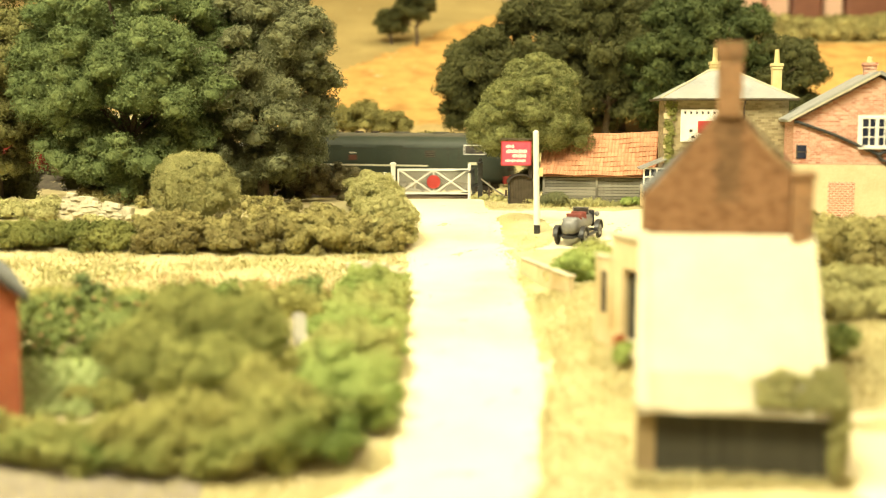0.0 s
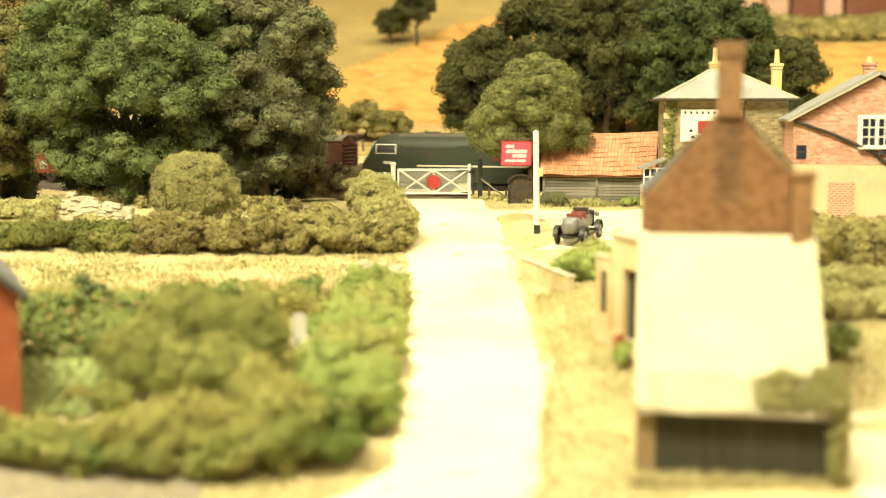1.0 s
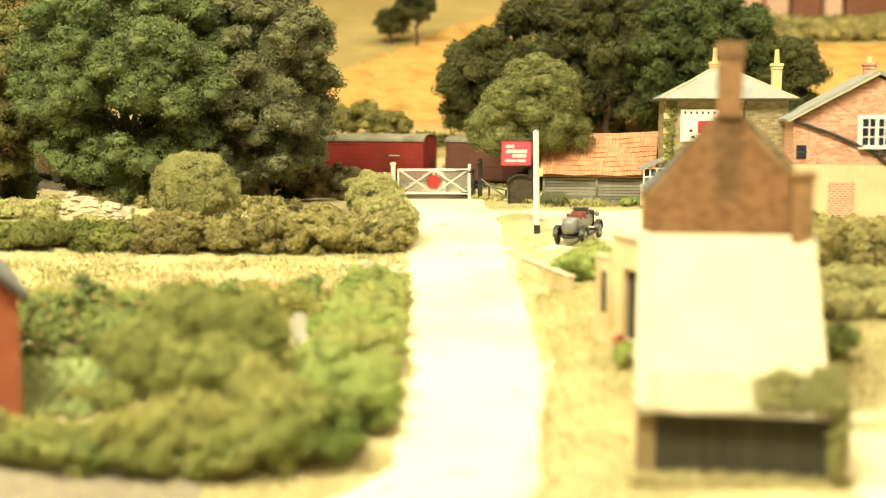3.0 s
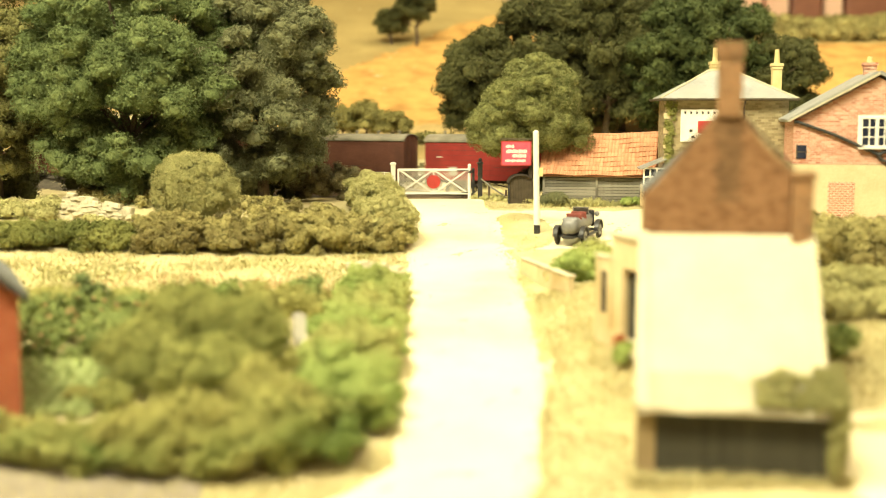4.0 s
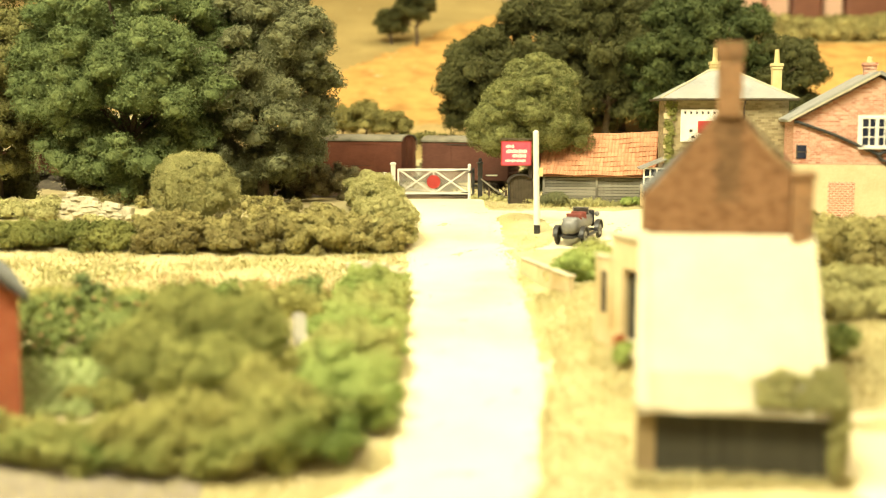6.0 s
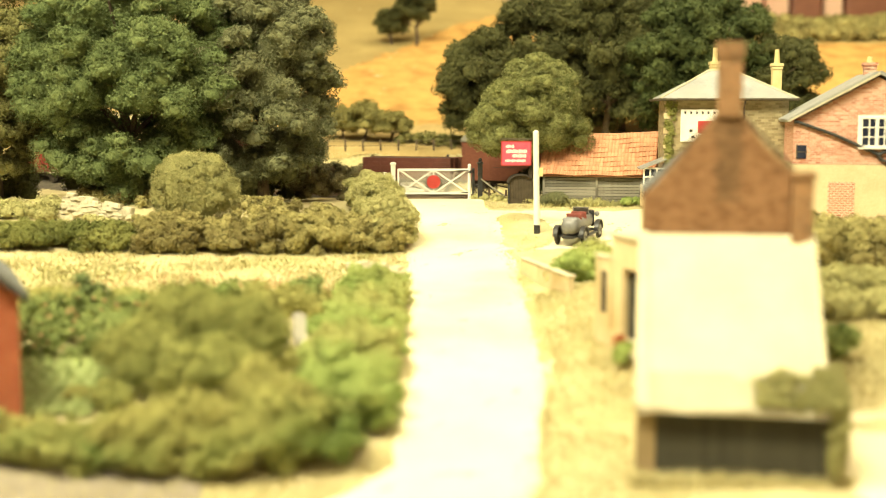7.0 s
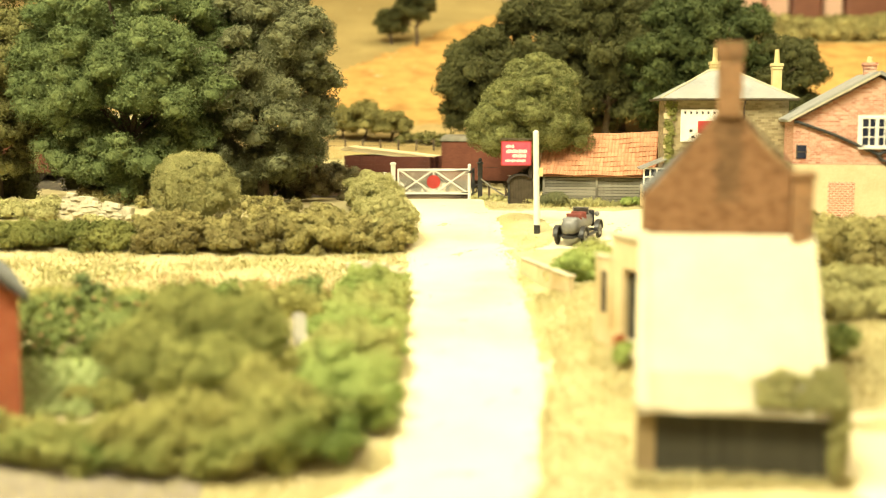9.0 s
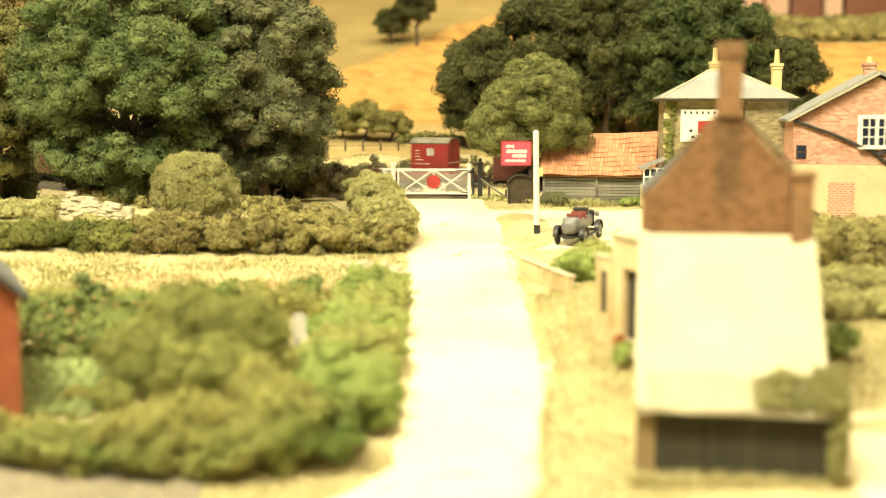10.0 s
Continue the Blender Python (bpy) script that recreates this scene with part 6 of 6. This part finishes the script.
bush(10.2, 65.0, 0.9, 0.35, 0.45, 14, 0.22, 0.07, leaf_fresh, "yellow-green weeds by the shed wall", 113)
for k, (y0, high) in enumerate(((40.0, 1.15), (41.3, 1.3), (42.7, 1.4))):
    hedge("bean_row", [(-15, y0), (-10.3, y0 + 0.3)], 0.35, high, 0.26, 0.08, leaf_bean, "dark green bean row in the cottage garden", "bean row", 115 + 40 * k, 1.0, 0.2, small=3)
    hedge("flowers", [(-15, y0 - 0.35), (-10.3, y0 - 0.05)], 0.12, high, 0.07, 0.05, bloom, "peach-coloured flowers among the bean leaves", "flowers", 116 + 40 * k, 0.9, n=0.14)
bush(-12.9, 43.9, 0.65, 0.6, 1.9, 14, 0.32, 0.10, leaf_dark, "small dark conical garden shrub", 116)
bush(-5.2, 45.6, 0.8, 0.7, 1.3, 18, 0.32, 0.10, leaf_bean, "dark evergreen shrub by the lane hedge", 117)
bush(5.55, 36.6, 0.3, 0.3, 0.8, 8, 0.2, 0.08, leaf_fresh, "green plant at the outhouse wall", 118)
bush(5.5, 37.3, 0.2, 0.2, 1.0, 6, 0.14, 0.07, red_leaf, "red flowering plant at the outhouse door", 119)
bm = B()
for k in range(4):
    box(bm, -0.165 + 0.11 * k, 0, 0.75, 0.1, 0.04, 1.5 + 0.06 * (k in (1, 2)), 0.012)
for k in (0.3, 1.2):
    box(bm, 0, 0.04, k, 0.42, 0.04, 0.1, 0.01)
solid("garden_gate", bm, wire, place(-4.75, 39.8, gz(-4.75, 39.8), 0, 0, -8), "narrow pale grey-white garden gate", "gate")
bush(-9.9, 35.5, 0.75, 0.6, 0.9, 14, 0.3, 0.07, leaf_bush, "low olive bush at the corner of the garden bed", 125)
bush(-4.2, 40.9, 0.6, 0.7, 1.25, 14, 0.3, 0.07, leaf_fresh, "green growth behind the garden gate", 126)
bush(-4.9, 38.4, 0.6, 0.5, 0.85, 14, 0.28, 0.07, leaf_garden, "olive growth before the garden gate", 127)
bush(-11.0, 35.9, 0.4, 0.35, 0.55, 10, 0.2, 0.07, leaf_garden, "small yellow-green plant at the end of the cabbage bed", 122)
hedge("scrub", [(-9.5, 80.4), (-4, 80.5), (6, 80.2)], 0.5, 1.85, 0.3, 0.08, bramble, "brown twiggy scrub along the far side of the line", "scrub", 123, 0.9, 0.3, small=3, n=1.5)
bush(5.2, 68.0, 0.9, 0.7, 2.2, 18, 0.4, 0.08, leaf_wood, "dark shrub behind the lamp hut", 124)

tufts("weeds", 1500, area(-15.5, -9, 38.9, 41), 0.25, leaf_bean, 210, "green weeds over the garden beds", "weeds", 0.6, 0.07)
bush(-5.3, 35.2, 1.2, 0.9, 1.5, 12, 0.6, 0.08, leaf_garden, "olive bush by the lane hedge", 121)

tufts("weeds", 5000, area(-16, -4, 45.5, 48.2), 0.25, leaf_garden, 211, "olive weeds at the meadow's edge", "weeds", 0.6, 0.05)


def lane_edge(rng):
    y = rng.uniform(30, 56)
    e = ROAD_L if rng.random() < 0.3 else ROAD_R
    return np.interp(y, ROAD_Y, e) + rng.normal() * 0.22, y


tufts("grass", 7000, lane_edge, 0.09, straw, 212, "short bleached grass straggling over the lane's edges", "grass")


def island_rim(rng):
    a, k = rng.uniform(0, 2 * math.pi), 1 + rng.normal() * 0.09
    return 3.9 + 1.6 * k * math.cos(a), 60.0 + 3.6 * k * math.sin(a)


tufts("grass", 4500, island_rim, 0.06, straw, 213, "thin dry grass round the rim of the island", "grass")

# ---- the layout's table and the room round it ----
bm = B()
box(bm, -13.5, 79, -42.5, 244, 135, 68.0)
solid("plinth", bm, room_wood, place(0, 0, 0), "dark wooden plinth under the model landscape", "plinth", "", "structure")
for n, x in (("wall_west", -190), ("wall_east", 190)):
    bm = B()
    box(bm, x, 60, 45, 8, 440, 260)
    solid(n, bm, room_wall, place(0, 0, 0), "plain painted room wall", "wall", "", "structure")
for n, y in (("wall_south", -156), ("wall_north", 276)):
    bm = B()
    box(bm, 0, y, 45, 372, 8, 260)
    solid(n, bm, room_wall, place(0, 0, 0), "plain painted room wall", "wall", "", "structure")
bm = B()
box(bm, 0, 60, -80, 372, 424, 8)
solid("floor", bm, room_floor, place(0, 0, 0), "dark carpeted room floor", "floor", "", "structure")
bm = B()
box(bm, 0, 60, 172, 372, 424, 6)
solid("ceiling", bm, room_wall, place(0, 0, 0), "plain room ceiling", "ceiling", "", "structure")


def cabinet(x0, x1, z1, material, label):
    bm = B()
    box(bm, (x0 + x1) / 2, 200, (-70 + z1) / 2, x1 - x0 - 0.3, 14, z1 + 70, 0.4)
    solid("cabinet", bm, material, place(0, 0, 0), label, "cabinet", "room furniture")


for x0, x1, z1, m, lab in ((22, 41.9, 60, room_wood, "dark red-brown wooden cabinet behind the layout"), (42, 50, 60, room_pink, "pale pink-brown panel behind the layout"),
                           (50.3, 54.2, 60, room_pink, "pinkish wooden upright behind the layout"), (54.4, 59.3, 60, room_wood, "brown wooden cabinet behind the layout"),
                           (59.5, 62.6, 60, room_pink, "pale wooden upright behind the layout"), (62.8, 71.3, 60, room_wood, "long brown wooden cabinet behind the layout"),
                           (71.5, 84, 60, room_pink, "broad pale panel behind the layout")):
    cabinet(x0, x1, z1, m, lab)


# ---- single bricks of the cottage's gable ----
def gable_bricks():
    """Laid proud of the wall in stretcher bond; those under the flue are sooted. The lowest courses are joined."""
    c = bpy.data.objects["cottage"]
    wall = next(o for o in c.children if o.name.startswith("gable_wall"))
    z0, pitch, course = -4.3, 0.235, 0.085
    meshes = []
    for m in (brick_piece, brick_sooty):
        bm = B()
        box(bm, 0, 0, 0, pitch - 0.014, 0.03, course - 0.012)
        meshes.append(to_mesh("brick", bm, m))
    outline_x = ([-2.42, -2.0, -1.2, -0.38], [0.32, 0.95, 1.72])
    outline_z = ([2.62, 3.0, 3.95, 4.98], [4.98, 4.1, 3.42])
    rng = random.Random(17)
    made, rest = 0, B()
    row = 0
    z = 4.9
    while z > 1.58:
        x = -2.3 + (pitch / 2 if row % 2 else 0)
        while x < 1.62:
            top = min(np.interp(x - 0.12, outline_x[0], outline_z[0]) if x < 0 else 9, np.interp(x + 0.12, outline_x[1], outline_z[1]) if x > 0 else 9)
            if z + 0.06 < top:
                if made < 300:
                    ob = new("brick", meshes[abs(x + 0.03 + rng.uniform(-0.06, 0.06)) < 0.36])
                    ob.parent = wall
                    ob.matrix_basis = place(x, -0.008 + rng.uniform(-0.004, 0.004), z - z0, 0, rng.uniform(-0.6, 0.6), 0)
                    made += 1
                else:
                    box(rest, x, -0.008 + rng.uniform(-0.004, 0.004), z - z0, pitch - 0.014, 0.03, course - 0.012)
            x += pitch
        z -= course
        row += 1
    tagged(part("brickwork", rest, brick_joined, wall), kind="stuff")


gable_bricks()


# ---- motion ----
TRAVEL = [(0.0, 0.0), (0.5, 4.43), (1.0, 8.66), (1.5, 12.79), (2.0, 17.4), (2.5, 21.89), (3.0, 26.5), (3.5, 31.25), (4.0, 36.17), (4.5, 41.45), (5.0, 46.35),
          (5.5, 50.93), (6.0, 55.29), (6.5, 59.59), (7.0, 63.86), (7.5, 68.33), (8.0, 72.77), (8.5, 77.14), (9.0, 81.65), (9.5, 86.12), (10.0, 90.7)]


def travelled(t):
    return float(np.interp(t, [a for a, b in TRAVEL], [b for a, b in TRAVEL]))


def motions():
    SIZE[0] = 1.04 * K
    for ob, s, *up in ROLLING:
        walk(ob, [(t, along(s + d, 0, up[0] if up else 0)) for t, d in TRAVEL])
    for ob, x, r in WHEELS:
        walk(ob, [(k / 15, place(x, 0, r, 0, math.degrees(travelled(k / 15) / r), 0)) for k in range(151)])


motions()
